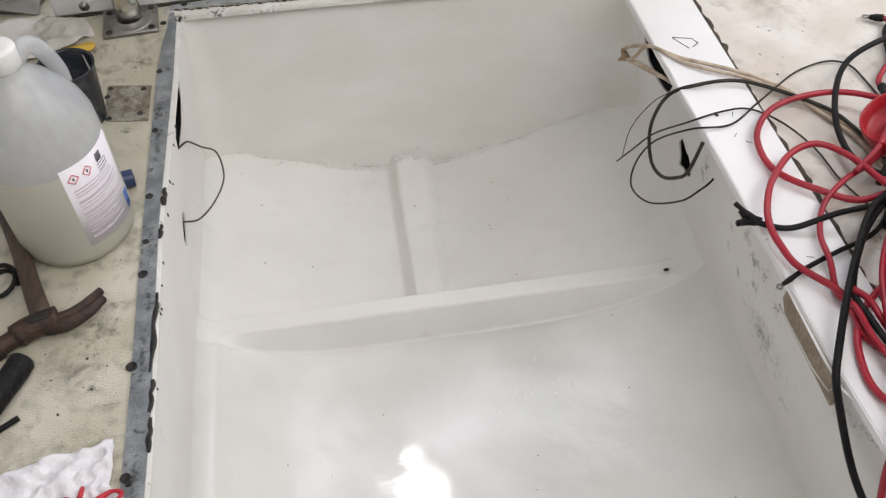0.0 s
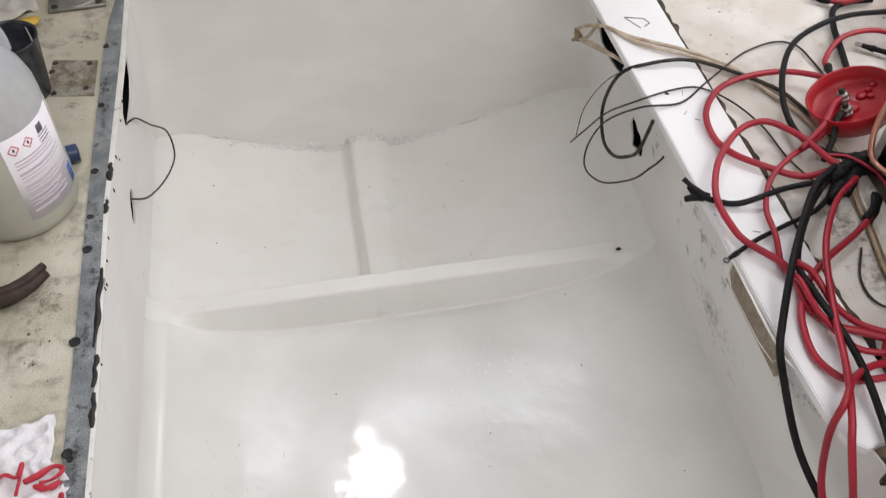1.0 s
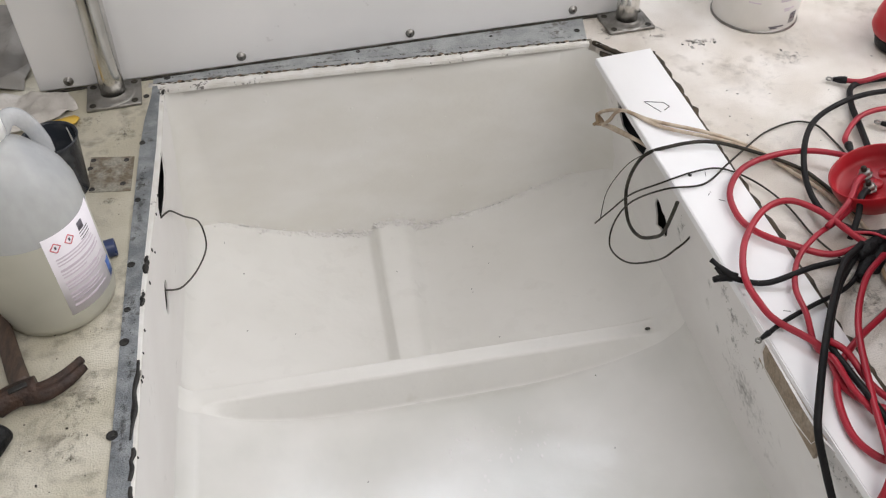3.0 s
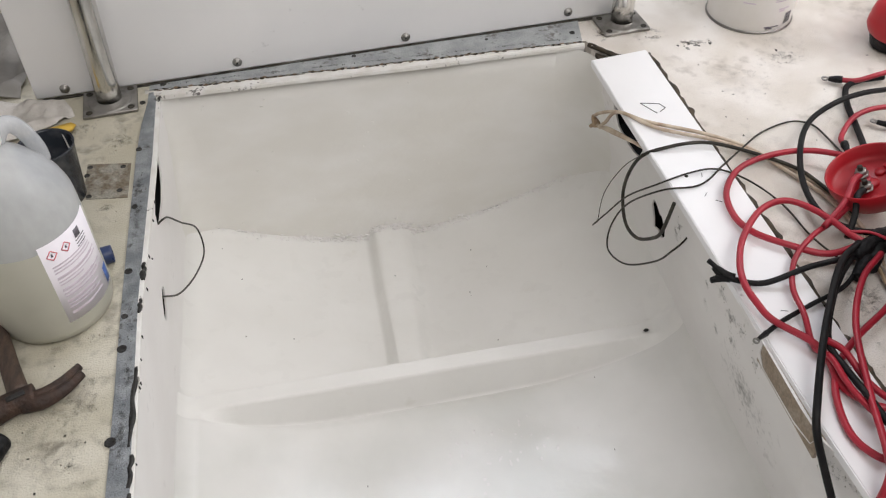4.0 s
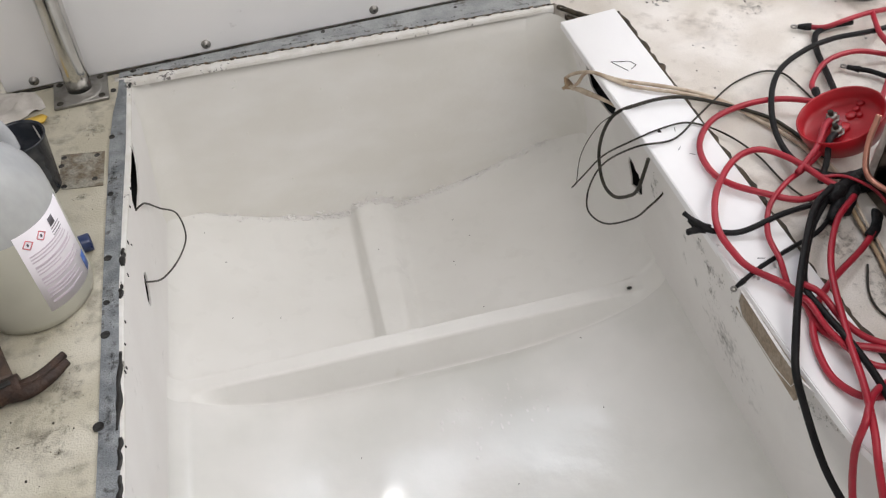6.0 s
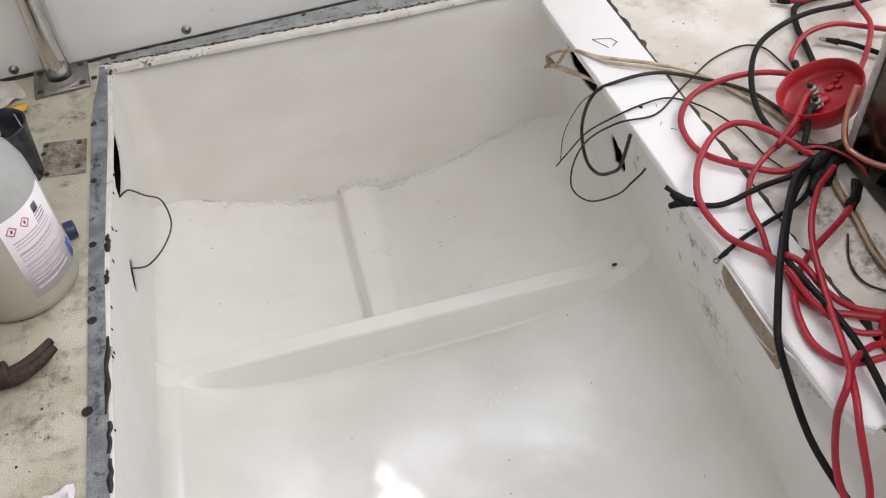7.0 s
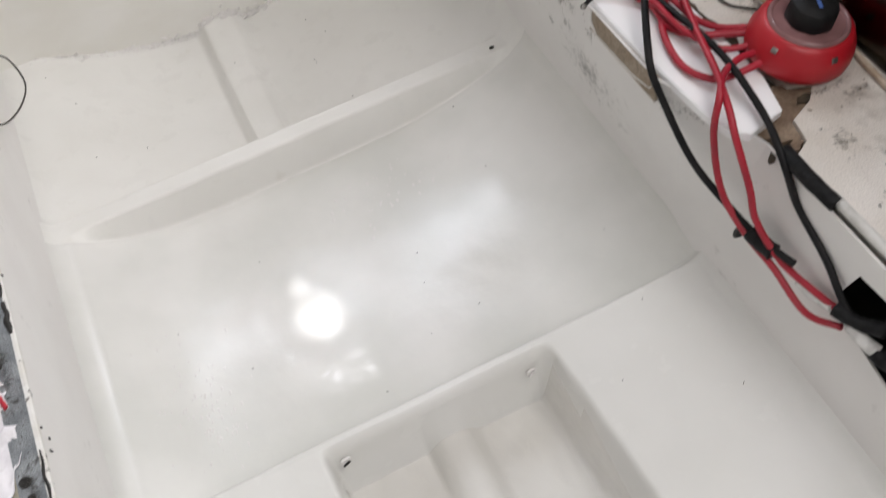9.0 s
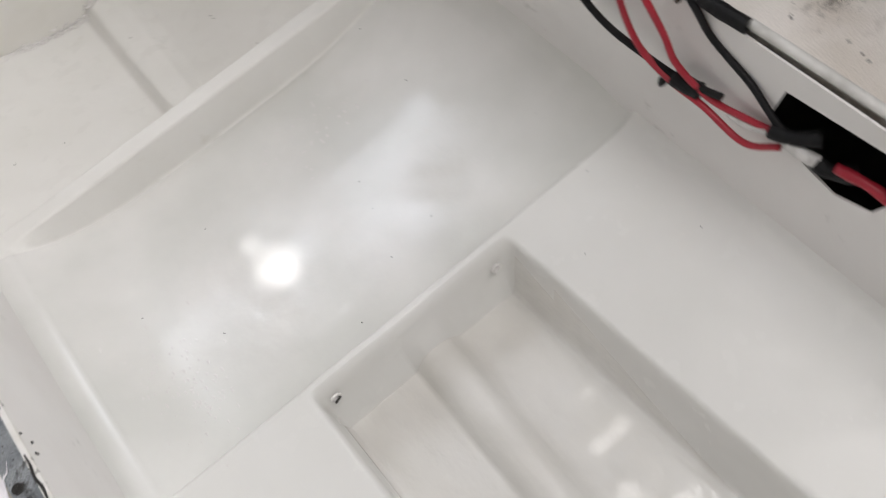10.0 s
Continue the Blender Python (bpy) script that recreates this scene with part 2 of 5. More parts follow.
def see_through(name, colour, share, rough):
    """Milky plastic: part of the light goes straight through the wall."""
    mat = bpy.data.materials.new(name)
    mat.use_nodes = True
    nt = mat.node_tree
    bsdf, out = nt.nodes["Principled BSDF"], nt.nodes["Material Output"]
    bsdf.inputs["Base Color"].default_value = (*colour, 1)
    bsdf.inputs["Roughness"].default_value = rough
    clear, mix = nt.nodes.new("ShaderNodeBsdfTransparent"), nt.nodes.new("ShaderNodeMixShader")
    n = nt.nodes.new("ShaderNodeTexNoise")
    n.inputs["Scale"].default_value = 14
    mr = nt.nodes.new("ShaderNodeMapRange")
    mr.inputs["To Min"].default_value, mr.inputs["To Max"].default_value = share - 0.06, share + 0.06
    nt.links.new(n.outputs[0], mr.inputs[0])
    nt.links.new(mr.outputs[0], mix.inputs[0])
    nt.links.new(bsdf.outputs[0], mix.inputs[1])
    nt.links.new(clear.outputs[0], mix.inputs[2])
    nt.links.new(mix.outputs[0], out.inputs[0])
    return mat


def stain_material(name, colour, scale, most):
    """Rubbed-in dirt that thins out into the surface under it."""
    mat = bpy.data.materials.new(name)
    mat.use_nodes = True
    nt = mat.node_tree
    bsdf, out = nt.nodes["Principled BSDF"], nt.nodes["Material Output"]
    bsdf.inputs["Base Color"].default_value = (*colour, 1)
    bsdf.inputs["Roughness"].default_value = 0.75
    co = nt.nodes.new("ShaderNodeTexCoord")
    spread = nt.nodes.new("ShaderNodeVectorMath")
    spread.operation = "LENGTH"
    nt.links.new(co.outputs["UV"], spread.inputs[0])
    n = nt.nodes.new("ShaderNodeTexNoise")
    n.inputs["Scale"].default_value, n.inputs["Detail"].default_value, n.inputs["Roughness"].default_value = scale, 8.0, 0.68
    nt.links.new(co.outputs["Object"], n.inputs["Vector"])
    less = nt.nodes.new("ShaderNodeMath")
    less.operation = "MULTIPLY_ADD"
    less.inputs[1].default_value = -0.34
    nt.links.new(spread.outputs["Value"], less.inputs[0])
    nt.links.new(n.outputs[0], less.inputs[2])
    mr = nt.nodes.new("ShaderNodeMapRange")
    mr.inputs["From Min"].default_value, mr.inputs["From Max"].default_value = 0.35, 0.62
    mr.inputs["To Min"].default_value, mr.inputs["To Max"].default_value = 0.0, most
    nt.links.new(less.outputs[0], mr.inputs[0])
    clear, mix = nt.nodes.new("ShaderNodeBsdfTransparent"), nt.nodes.new("ShaderNodeMixShader")
    nt.links.new(mr.outputs[0], mix.inputs[0])
    nt.links.new(clear.outputs[0], mix.inputs[1])
    nt.links.new(bsdf.outputs[0], mix.inputs[2])
    nt.links.new(mix.outputs[0], out.inputs[0])
    return mat


M_STAIN_FAINT = stain_material("faint_brown_dirt", (0.20, 0.165, 0.12), 42, 0.2)
M_STAIN_WALL = stain_material("thin_grey_dirt", (0.20, 0.19, 0.17), 95, 0.5)
M_STAIN_DECK = stain_material("thin_brown_dirt", (0.14, 0.115, 0.08), 75, 0.66)
M_STAIN_BLACK = stain_material("thin_black_dirt", (0.04, 0.037, 0.03), 110, 0.7)
M_HDPE = see_through("milky_jug_plastic", (0.61, 0.63, 0.645), 0.42, 0.26)
M_LIQUID = material("straw_coloured_liquid", (0.455, 0.445, 0.37), 0.3, second=(0.50, 0.49, 0.41), scale=12)
M_CAP = material("white_cap", (0.80, 0.80, 0.78), 0.45)

# ---- mesh helpers ----


def mesh_object(name, bm, mat, smooth=True):
    me = bpy.data.meshes.new(name)
    bmesh.ops.recalc_face_normals(bm, faces=bm.faces)
    bm.to_mesh(me)
    bm.free()
    me.materials.append(mat)
    me.shade_smooth() if smooth else me.shade_flat()
    return new(name, me)


def part(name, bm, mat, parent, label="", smooth=True):
    ob = mesh_object(name, bm, mat, smooth)
    ob.parent = parent
    ob.matrix_parent_inverse = Matrix.Translation(-parent.location) if parent.type == "EMPTY" else Matrix.Identity(4)
    return tagged(ob, label) if label else ob


def thing(name, place, label, category, group="", kind=""):
    ob = new(name)
    ob.empty_display_size = 0.02
    ob.location = place
    return tagged(ob, label, category, group, kind)


def box(x0, x1, y0, y1, z0, z1, bevel=0.0, seg=2):
    bm = bmesh.new()
    bmesh.ops.create_cube(bm, size=1, matrix=Matrix.LocRotScale(((x0 + x1) / 2, (y0 + y1) / 2, (z0 + z1) / 2), None, (x1 - x0, y1 - y0, z1 - z0)))
    if bevel:
        bmesh.ops.bevel(bm, geom=bm.edges[:], offset=bevel, segments=seg, affect="EDGES", profile=0.5)
    return bm


def moved(bm, m):
    bmesh.ops.transform(bm, matrix=m, verts=bm.verts)
    return bm


def prism(outline, z0, z1, bevel=0.0):
    """A plate with the given outline between two heights."""
    bm = bmesh.new()
    bottom = [bm.verts.new((x, y, z0)) for x, y in outline]
    face = bm.faces.new(bottom)
    top = bmesh.ops.extrude_face_region(bm, geom=[face])
    bmesh.ops.translate(bm, vec=(0, 0, z1 - z0), verts=[v for v in top["geom"] if isinstance(v, bmesh.types.BMVert)])
    if bevel:
        bmesh.ops.bevel(bm, geom=[e for e in bm.edges if abs(e.verts[0].co.z - e.verts[1].co.z) < 1e-6], offset=bevel, segments=2, affect="EDGES")
    return bm


def lathe(profile, steps=40, close=False):
    """Turns (radius, height) pairs round the z axis."""
    bm = bmesh.new()
    rings = []
    for r, z in profile:
        if r < 1e-5:
            rings.append([bm.verts.new((0, 0, z))])
        else:
            rings.append([bm.verts.new((r * math.cos(2 * math.pi * i / steps), r * math.sin(2 * math.pi * i / steps), z)) for i in range(steps)])
    for a, b in zip(rings, rings[1:]):
        for i in range(steps):
            j = (i + 1) % steps
            if len(a) == 1 and len(b) == 1:
                continue
            if len(a) == 1:
                bm.faces.new((a[0], b[j], b[i]))
            elif len(b) == 1:
                bm.faces.new((a[i], a[j], b[0]))
            else:
                bm.faces.new((a[i], a[j], b[j], b[i]))
    return bm


def spline(points, per=8):
    """Catmull-Rom through the points."""
    p = [Vector(q) for q in points]
    p = [2 * p[0] - p[1]] + p + [2 * p[-1] - p[-2]]
    out = []
    for i in range(1, len(p) - 2):
        a, b, c, d = p[i - 1:i + 3]
        for k in range(per):
            t = k / per
            out.append(0.5 * (2 * b + (c - a) * t + (2 * a - 5 * b + 4 * c - d) * t * t + (3 * b - a - 3 * c + d) * t ** 3))
    return out + [p[-2]]


def tube(points, radius, per=8, sides=10, taper=None, flat=1.0, wobble=0.0):
    """A round bar along a smooth line; taper(t) scales the radius along it."""
    line = spline(points, per)
    bm = bmesh.new()
    tangent = (line[1] - line[0]).normalized()
    side = tangent.orthogonal().normalized()
    rings = []
    for i, q in enumerate(line):
        ahead = (line[min(i + 1, len(line) - 1)] - line[max(i - 1, 0)]).normalized()
        side = (side - ahead * side.dot(ahead)).normalized()
        up = ahead.cross(side)
        r = radius * (taper(i / (len(line) - 1)) if taper else 1.0)
        r *= 1 + wobble * (noise.noise(q * 60))
        rings.append([bm.verts.new(q + (side * math.cos(2 * math.pi * k / sides) + up * flat * math.sin(2 * math.pi * k / sides)) * r) for k in range(sides)])
    for a, b in zip(rings, rings[1:]):
        for k in range(sides):
            bm.faces.new((a[k], a[(k + 1) % sides], b[(k + 1) % sides], b[k]))
    bm.faces.new(rings[0][::-1])
    bm.faces.new(rings[-1])
    return bm


def inside(pt, poly):
    hit, n = False, len(poly)
    for i in range(n):
        (x0, y0), (x1, y1) = poly[i], poly[(i + 1) % n]
        if (y0 > pt[1]) != (y1 > pt[1]) and pt[0] < (x1 - x0) * (pt[1] - y0) / (y1 - y0) + x0:
            hit = not hit
    return hit


def pierced(outline, holes, thick, place):
    """A plate with holes through it. place(u, v, d) gives the point at depth d behind the face."""
    pts, edges = [], []
    for ring in (outline, *holes):
        if ring is outline:
            ring = [tuple(Vector(p).lerp(Vector(q), k / 40)) for p, q in zip(ring, (*ring[1:], ring[0])) for k in range(40)]
        base = len(pts)
        pts += [Vector(p) for p in ring]
        edges += [(base + i, base + (i + 1) % len(ring)) for i in range(len(ring))]
    us, vs = [p[0] for p in outline], [p[1] for p in outline]
    step = 0.05
    for i in range(int((max(us) - min(us)) / step)):
        for j in range(int((max(vs) - min(vs)) / step)):
            q = (min(us) + (i + 0.5) * step, min(vs) + (j + 0.5) * step)
            if inside(q, outline) and not any(inside(q, h) for h in holes):
                pts.append(Vector(q))
    verts, _, faces, _, _, _ = delaunay_2d_cdt(pts, edges, [], 0, 1e-6)
    bm = bmesh.new()
    front = [bm.verts.new(place(v[0], v[1], 0)) for v in verts]
    for f in faces:
        c = [sum(verts[i][k] for i in f) / len(f) for k in (0, 1)]
        if inside(c, outline) and not any(inside(c, h) for h in holes):
            bm.faces.new([front[i] for i in f])
    loose = [v for v in bm.verts if not v.link_faces]
    bmesh.ops.delete(bm, geom=loose, context="VERTS")
    bm.verts.index_update()
    back = {}
    for v, q in zip(front, verts):
        if v.is_valid:
            back[v] = bm.verts.new(place(q[0], q[1], thick))
    for f in bm.faces[:]:
        bm.faces.new([back[v] for v in reversed(f.verts)])
    for e in [e for e in bm.edges if len(e.link_faces) == 1 and e.verts[0] in back and e.verts[1] in back]:
        bm.faces.new((e.verts[0], e.verts[1], back[e.verts[1]], back[e.verts[0]]))
    return bm


def ragged(cx, cy, rx, ry, n=18, rough=0.15, seed=0, turn=0.0):
    """An uneven oval outline."""
    rnd = random.Random(seed)
    out = []
    for i in range(n):
        a = 2 * math.pi * i / n
        k = 1 + rnd.uniform(-rough, rough)
        x, y = rx * k * math.cos(a), ry * k * math.sin(a)
        out.append((cx + x * math.cos(turn) - y * math.sin(turn), cy + x * math.sin(turn) + y * math.cos(turn)))
    return out


def smooth_step(a, b, x):
    t = min(1.0, max(0.0, (x - a) / (b - a)))
    return t * t * (3 - 2 * t)

# ---- the bilge: a moulded floor with a cross rib, a keel rib, a ledge and a sump ----
LEDGE, RIB_TOP, SUMP = -0.285, -0.300, -0.412


def right_wall_x(y, z):
    top = 0.800 + 0.052 * smooth_step(-0.86, -1.04, y)
    return top + (0.842 - top) * smooth_step(0.0, -0.26, z)


def rib_skew(x):
    """The cross rib lies slightly askew."""
    return 0.0155 * (x - 0.41)


def floor_height(x, y):
    u = max(-1.0, min(1.0, (x - 0.41) / 0.43))
    ripple = 0.0011 * noise.noise((x * 9, y * 9, 0)) + 0.0004 * noise.noise((x * 34, y * 34, 3))
    s = y - rib_skew(x)
    # fore bay: a shallow vee that deepens towards the bulkhead
    deep = 0.118 - 0.05 * smooth_step(0.0, -0.44, y)
    fore = -0.302 + 0.012 * u - deep * (1 - u * u) ** 1.15
    middle = 0.399 + 0.045 * y
    half = max(0.03, 0.046 + 0.026 * y)
    k = abs(x - middle) / half
    if k < 1:
        fore += 0.024 * ((1 - k ** 9) if x < middle else (1 - k ** 3.2))
    # aft bay: a shallow dish
    w = max(-1.0, min(1.0, (x - 0.41) / (0.392 if x < 0.41 else 0.412)))
    aft = -0.300 - 0.072 * (1 - abs(w) ** (4.4 if x < 0.41 else 3.2))
    # sump with its own rib
    sump = SUMP + 0.0035 * noise.noise((x * 30, y * 22, 8)) + (0.0042 * noise.noise((x * 75, y * 32, 2)) if x > 0.45 else 0.0)
    kk = abs(x - (0.421 + 0.03 * (y + 1.04))) / 0.040
    if kk < 1:
        sump += 0.030 * (1 - kk ** 2.4)
    ledge = LEDGE + 0.0016 * noise.noise((x * 12, y * 12, 20)) + 0.0007 * noise.noise((x * 40, y * 26, 5))
    right = 0.586 + 0.05 * max(0.0, -1.03 - y)
    box_in = smooth_step(0.246, 0.257, x) * smooth_step(right + 0.004, right - 0.022, x) * smooth_step(-1.0155, -1.0285, y) * smooth_step(-1.93, -1.90, y)
    ledge = ledge + (sump - ledge) * box_in
    z = fore
    z = z + (RIB_TOP + 0.09 * (s + 0.453) + 0.0006 * noise.noise((x * 60, s * 40, 1)) - z) * smooth_step(-0.4380, -0.4440, s)
    # the rib's aft face falls straight from a crisp edge
    ramp = min(1.0, max(0.0, (-0.4715 - 0.0012 * noise.noise((x * 25, 0, 7)) - s) / 0.0170))
    z = z + (aft - z) * (ramp * 0.86 + 0.14 * ramp * ramp)
    z = z + (ledge - z) * smooth_step(-0.984, -0.9985, y)
    z += (0.0010 + 0.0008 * noise.noise((x * 45, 0, 4))) * math.exp(-((y + 1.0005) / 0.0038) ** 2)
    z += 0.0012 * math.exp(-((s + 0.4440) / 0.003) ** 2) + 0.0007 * math.exp(-((s + 0.494) / 0.004) ** 2)
    # coves along the walls
    left, rw = x + 0.012, 0.842 - x
    for d, r in ((left, 0.034), (rw, 0.045 - 0.022 * smooth_step(-0.90, -0.985, y))):
        d = max(0.0, d)
        if d < r:
            z += r - math.sqrt(max(0.0, r * r - (r - d) ** 2))
    if -0.012 < y <= 0.0:
        d = -y
        z += 0.6 * (0.012 - math.sqrt(max(0.0, 0.012 ** 2 - (0.012 - d) ** 2)))
    return z + ripple


def stations(marks, coarse, fine, reach):
    out, v = [], marks[0]
    while v < marks[-1]:
        out.append(v)
        near = min(abs(v - m) for m in marks[1:-1])
        v += fine if near < reach else coarse
    return out + [marks[-1]]


def bilge_floor():
    xs = stations([-0.014, 0.0, 0.255, 0.38, 0.585, 0.83, 0.85], 0.010, 0.004, 0.028)
    ys = [-v for v in stations([-0.004, 0.0, 0.438, 0.441, 0.445, 0.472, 0.48, 0.49, 0.99, 1.035, 2.0], 0.011, 0.0022, 0.016)]
    bm = bmesh.new()
    
    def row(s):
        """Rows of the grid run along the rib where it lies."""
        near = smooth_step(0.25, 0.07, abs(s + 0.465))
        return [(x, s + rib_skew(x) * near) for x in xs]

    grid = [[bm.verts.new((x, y, floor_height(x, y))) for x, y in row(s)] for s in ys]
    for a, b in zip(grid, grid[1:]):
        for i in range(len(xs) - 1):
            bm.faces.new((a[i], a[i + 1], b[i + 1], b[i]))
    for f in bm.faces:
        c = f.calc_center_median()
        sump, bay = 0.255 < c.x < 0.585 and c.y < -1.03 and c.z < LEDGE - 0.04, -0.992 < c.y < -0.4895 + rib_skew(c.x)
        f.material_index = 1 if sump else 2 if bay else 3 if c.y > -0.6 else 0
    ob = mesh_object("floor", bm, M_BILGE)
    ob.data.materials.append(M_SUMP)
    ob.data.materials.append(M_BAY)
    ob.data.materials.append(M_FORE)
    return tagged(ob, "glossy off-white painted bilge floor with moulded ribs and sump", "floor", kind="structure")


floor_ob = bilge_floor()

# side and end walls of the opening
LEFT_HOLES = [
    [(-0.158, -0.012), (-0.168, -0.034), (-0.182, -0.050), (-0.221, -0.062), (-0.262, -0.059), (-0.290, -0.056), (-0.306, -0.042), (-0.300, -0.024), (-0.246, -0.009), (-0.2, -0.006)],
    ragged(-0.390, -0.132, 0.018, 0.030, 18, 0.08, 4, -0.5),
]


def edge_shift(y):
    """The opening's long edge runs slightly askew."""
    return 0.004 + 0.003 * smooth_step(-0.50, -0.32, y) + 0.008 * smooth_step(-0.50, -0.95, y)


wall_left = mesh_object("wall_port", pierced([(-2.0, -0.34), (-0.0, -0.44), (-0.0, -0.001), (-2.0, -0.001)], LEFT_HOLES, 0.003,
                                             lambda u, v, d: Vector((edge_shift(u) - (0.011 + edge_shift(u)) * smooth_step(-0.02, -0.3, v) - d, u, v))), M_WALL, True)
wall_left.data.set_sharp_from_angle(angle=0.6)
tagged(wall_left, "white gelcoat side wall with two ragged cut holes", "wall", kind="structure")

RIGHT_HOLES = [
    [(-0.140, -0.038), (-0.185, -0.026), (-0.240, -0.016), (-0.288, -0.006), (-0.296, -0.022), (-0.277, -0.057), (-0.25, -0.068), (-0.215, -0.074), (-0.165, -0.074)],
    [(-0.331, -0.118), (-0.346, -0.093), (-0.360, -0.097), (-0.369, -0.106), (-0.380, -0.104), (-0.391, -0.124), (-0.383, -0.150), (-0.366, -0.168), (-0.348, -0.164), (-0.327, -0.176), (-0.332, -0.150)],
    [(-0.738, -0.022), (-0.752, -0.036), (-0.838, -0.034), (-0.876, -0.026), (-0.884, -0.0016), (-0.738, -0.0016)],
    [(-1.198, -0.086), (-1.207, -0.040), (-1.330, -0.030), (-1.352, -0.05), (-1.358, -0.098), (-1.345, -0.128), (-1.300, -0.141), (-1.215, -0.116)],
]
wall_right = mesh_object("wall_starboard", pierced([(-2.0, -0.34), (0.0, -0.34), (0.0, -0.022), (-0.058, -0.016), (-0.068, -0.001), (-2.0, -0.001)], RIGHT_HOLES, 0.003,
                                                   lambda u, v, d: Vector((right_wall_x(u, v) + d, u, v))), M_WALL, False)
tagged(wall_right, "grubby white gelcoat side wall with cable holes and a slot", "wall", kind="structure")
part("slot_core", box(0.8025, 0.84, -0.889, -0.735, -0.040, -0.0015, 0.001), M_SLOT, wall_right, "damp brown plywood core in the slot")


def stain(parent, place, mat, across, along):
    """A soft-edged film of dirt that follows the surface."""
    bm = bmesh.new()
    uv = bm.loops.layers.uv.new("UVMap")
    where, grid, n = {}, [], 10
    for i in range(n + 1):
        line = []
        for j in range(n + 1):
            a, b = 2 * i / n - 1, 2 * j / n - 1
            o, ax, ay, up = place(a * across, b * along)
            v = bm.verts.new(o + up * 0.0007)
            where[v] = (a, b)
            line.append(v)
        grid.append(line)
    for p, q in zip(grid, grid[1:]):
        for j in range(n):
            for loop in bm.faces.new((p[j], p[j + 1], q[j + 1], q[j])).loops:
                loop[uv].uv = where[loop.vert]
    return tagged(part("dirt_stain", bm, mat, parent), kind="stuff")


def smudge(parent, place, mat, seed, count, spread, size, name="grime_smudge"):
    """A cloud of tiny dirt flakes in a film of dirt; place(u, v) gives point, two axes and the outward way."""
    rnd = random.Random(seed)
    bm = bmesh.new()
    for _ in range(max(4, count // 8)):
        o, ax, ay, up = place(rnd.gauss(0, spread[0]), rnd.gauss(0, spread[1]))
        r = size * rnd.uniform(0.3, 0.8)
        low, top = [], []
        for px, py in ragged(0, 0, r * rnd.uniform(0.6, 1.0), r * rnd.uniform(0.9, 2.0), 6, 0.4, rnd.random(), rnd.uniform(-0.6, 0.6)):
            p = o + ax * px + ay * py
            low.append(bm.verts.new(p - up * 0.0003))
            top.append(bm.verts.new(p + up * 0.00025))
        bm.faces.new(top)
        for k in range(6):
            bm.faces.new((low[k], low[k - 1], top[k - 1], top[k]))
    tagged(part(name, bm, mat, parent, smooth=False), kind="stuff")
    film = {M_GRIME: M_STAIN_DECK, M_OLIVE: M_STAIN_BLACK, M_SMEAR: M_STAIN_WALL}.get(mat)
    if film:
        stain(parent, place, film, spread[0] * 2.4, spread[1] * 2.4)


def on_right_wall(y0, z0):
    def place(u, v):
        y, z = y0 + u, min(-0.004, z0 + v)
        down = Vector((right_wall_x(y, z - 0.002) - right_wall_x(y, z), 0, -0.002)).normalized()
        return Vector((right_wall_x(y, z), y, z)), Vector((0, 1, 0)), down, Vector((-1, 0, 0))
    return place


def on_deck(x0, y0, z0=0.0):
    return lambda u, v: (Vector((x0 + u, y0 + v, z0)), Vector((1, 0, 0)), Vector((0, 1, 0)), Vector((0, 0, 1)))


for k, (y, z, n, sy, sz, r) in enumerate((
        (-0.448, -0.080, 46, 0.006, 0.013, 0.0011), (-0.462, -0.052, 34, 0.007, 0.010, 0.0011), (-0.565, -0.118, 22, 0.006, 0.010, 0.0008), (-0.572, -0.066, 26, 0.004, 0.006, 0.0009),
        (-0.604, -0.136, 26, 0.008, 0.009, 0.0008), (-0.655, -0.046, 60, 0.013, 0.012, 0.0012), (-0.665, -0.088, 60, 0.010, 0.012, 0.0011), (-0.69, -0.036, 50, 0.010, 0.010, 0.0013),
        (-0.733, -0.048, 60, 0.010, 0.010, 0.0012), (-0.62, -0.03, 50, 0.018, 0.008, 0.0010), (-0.905, -0.030, 70, 0.012, 0.010, 0.0013), (-0.95, -0.022, 60, 0.020, 0.008, 0.0012),
        (-0.70, -0.16, 16, 0.05, 0.04, 0.0007))):
    smudge(wall_right, on_right_wall(y, z), M_SMEAR, 40 + k, n + n // 3, (sy, sz), r * 1.4)
    smudge(wall_right, on_right_wall(y, z), M_SCUFF, 240 + k, n // 2, (sy * 0.8, sz * 0.8), r * 0.7)

bulk = mesh_object("wall_bulkhead", pierced([(-0.02, -0.47), (0.86, -0.47), (0.86, -0.024), (0.788, -0.024), (0.788, 0.001), (-0.02, 0.001)], [], 0.012,
                                            lambda u, v, d: Vector((u, d, v))), M_BULK, True)
tagged(bulk, "off-white painted bulkhead at the end of the opening", "wall", kind="structure")
aft_wall = mesh_object("wall_aft", box(-0.05, 0.9, -2.02, -2.0, -0.5, 0.0), M_WALL, False)
tagged(aft_wall, "white gelcoat wall closing the bilge", "wall", kind="structure")
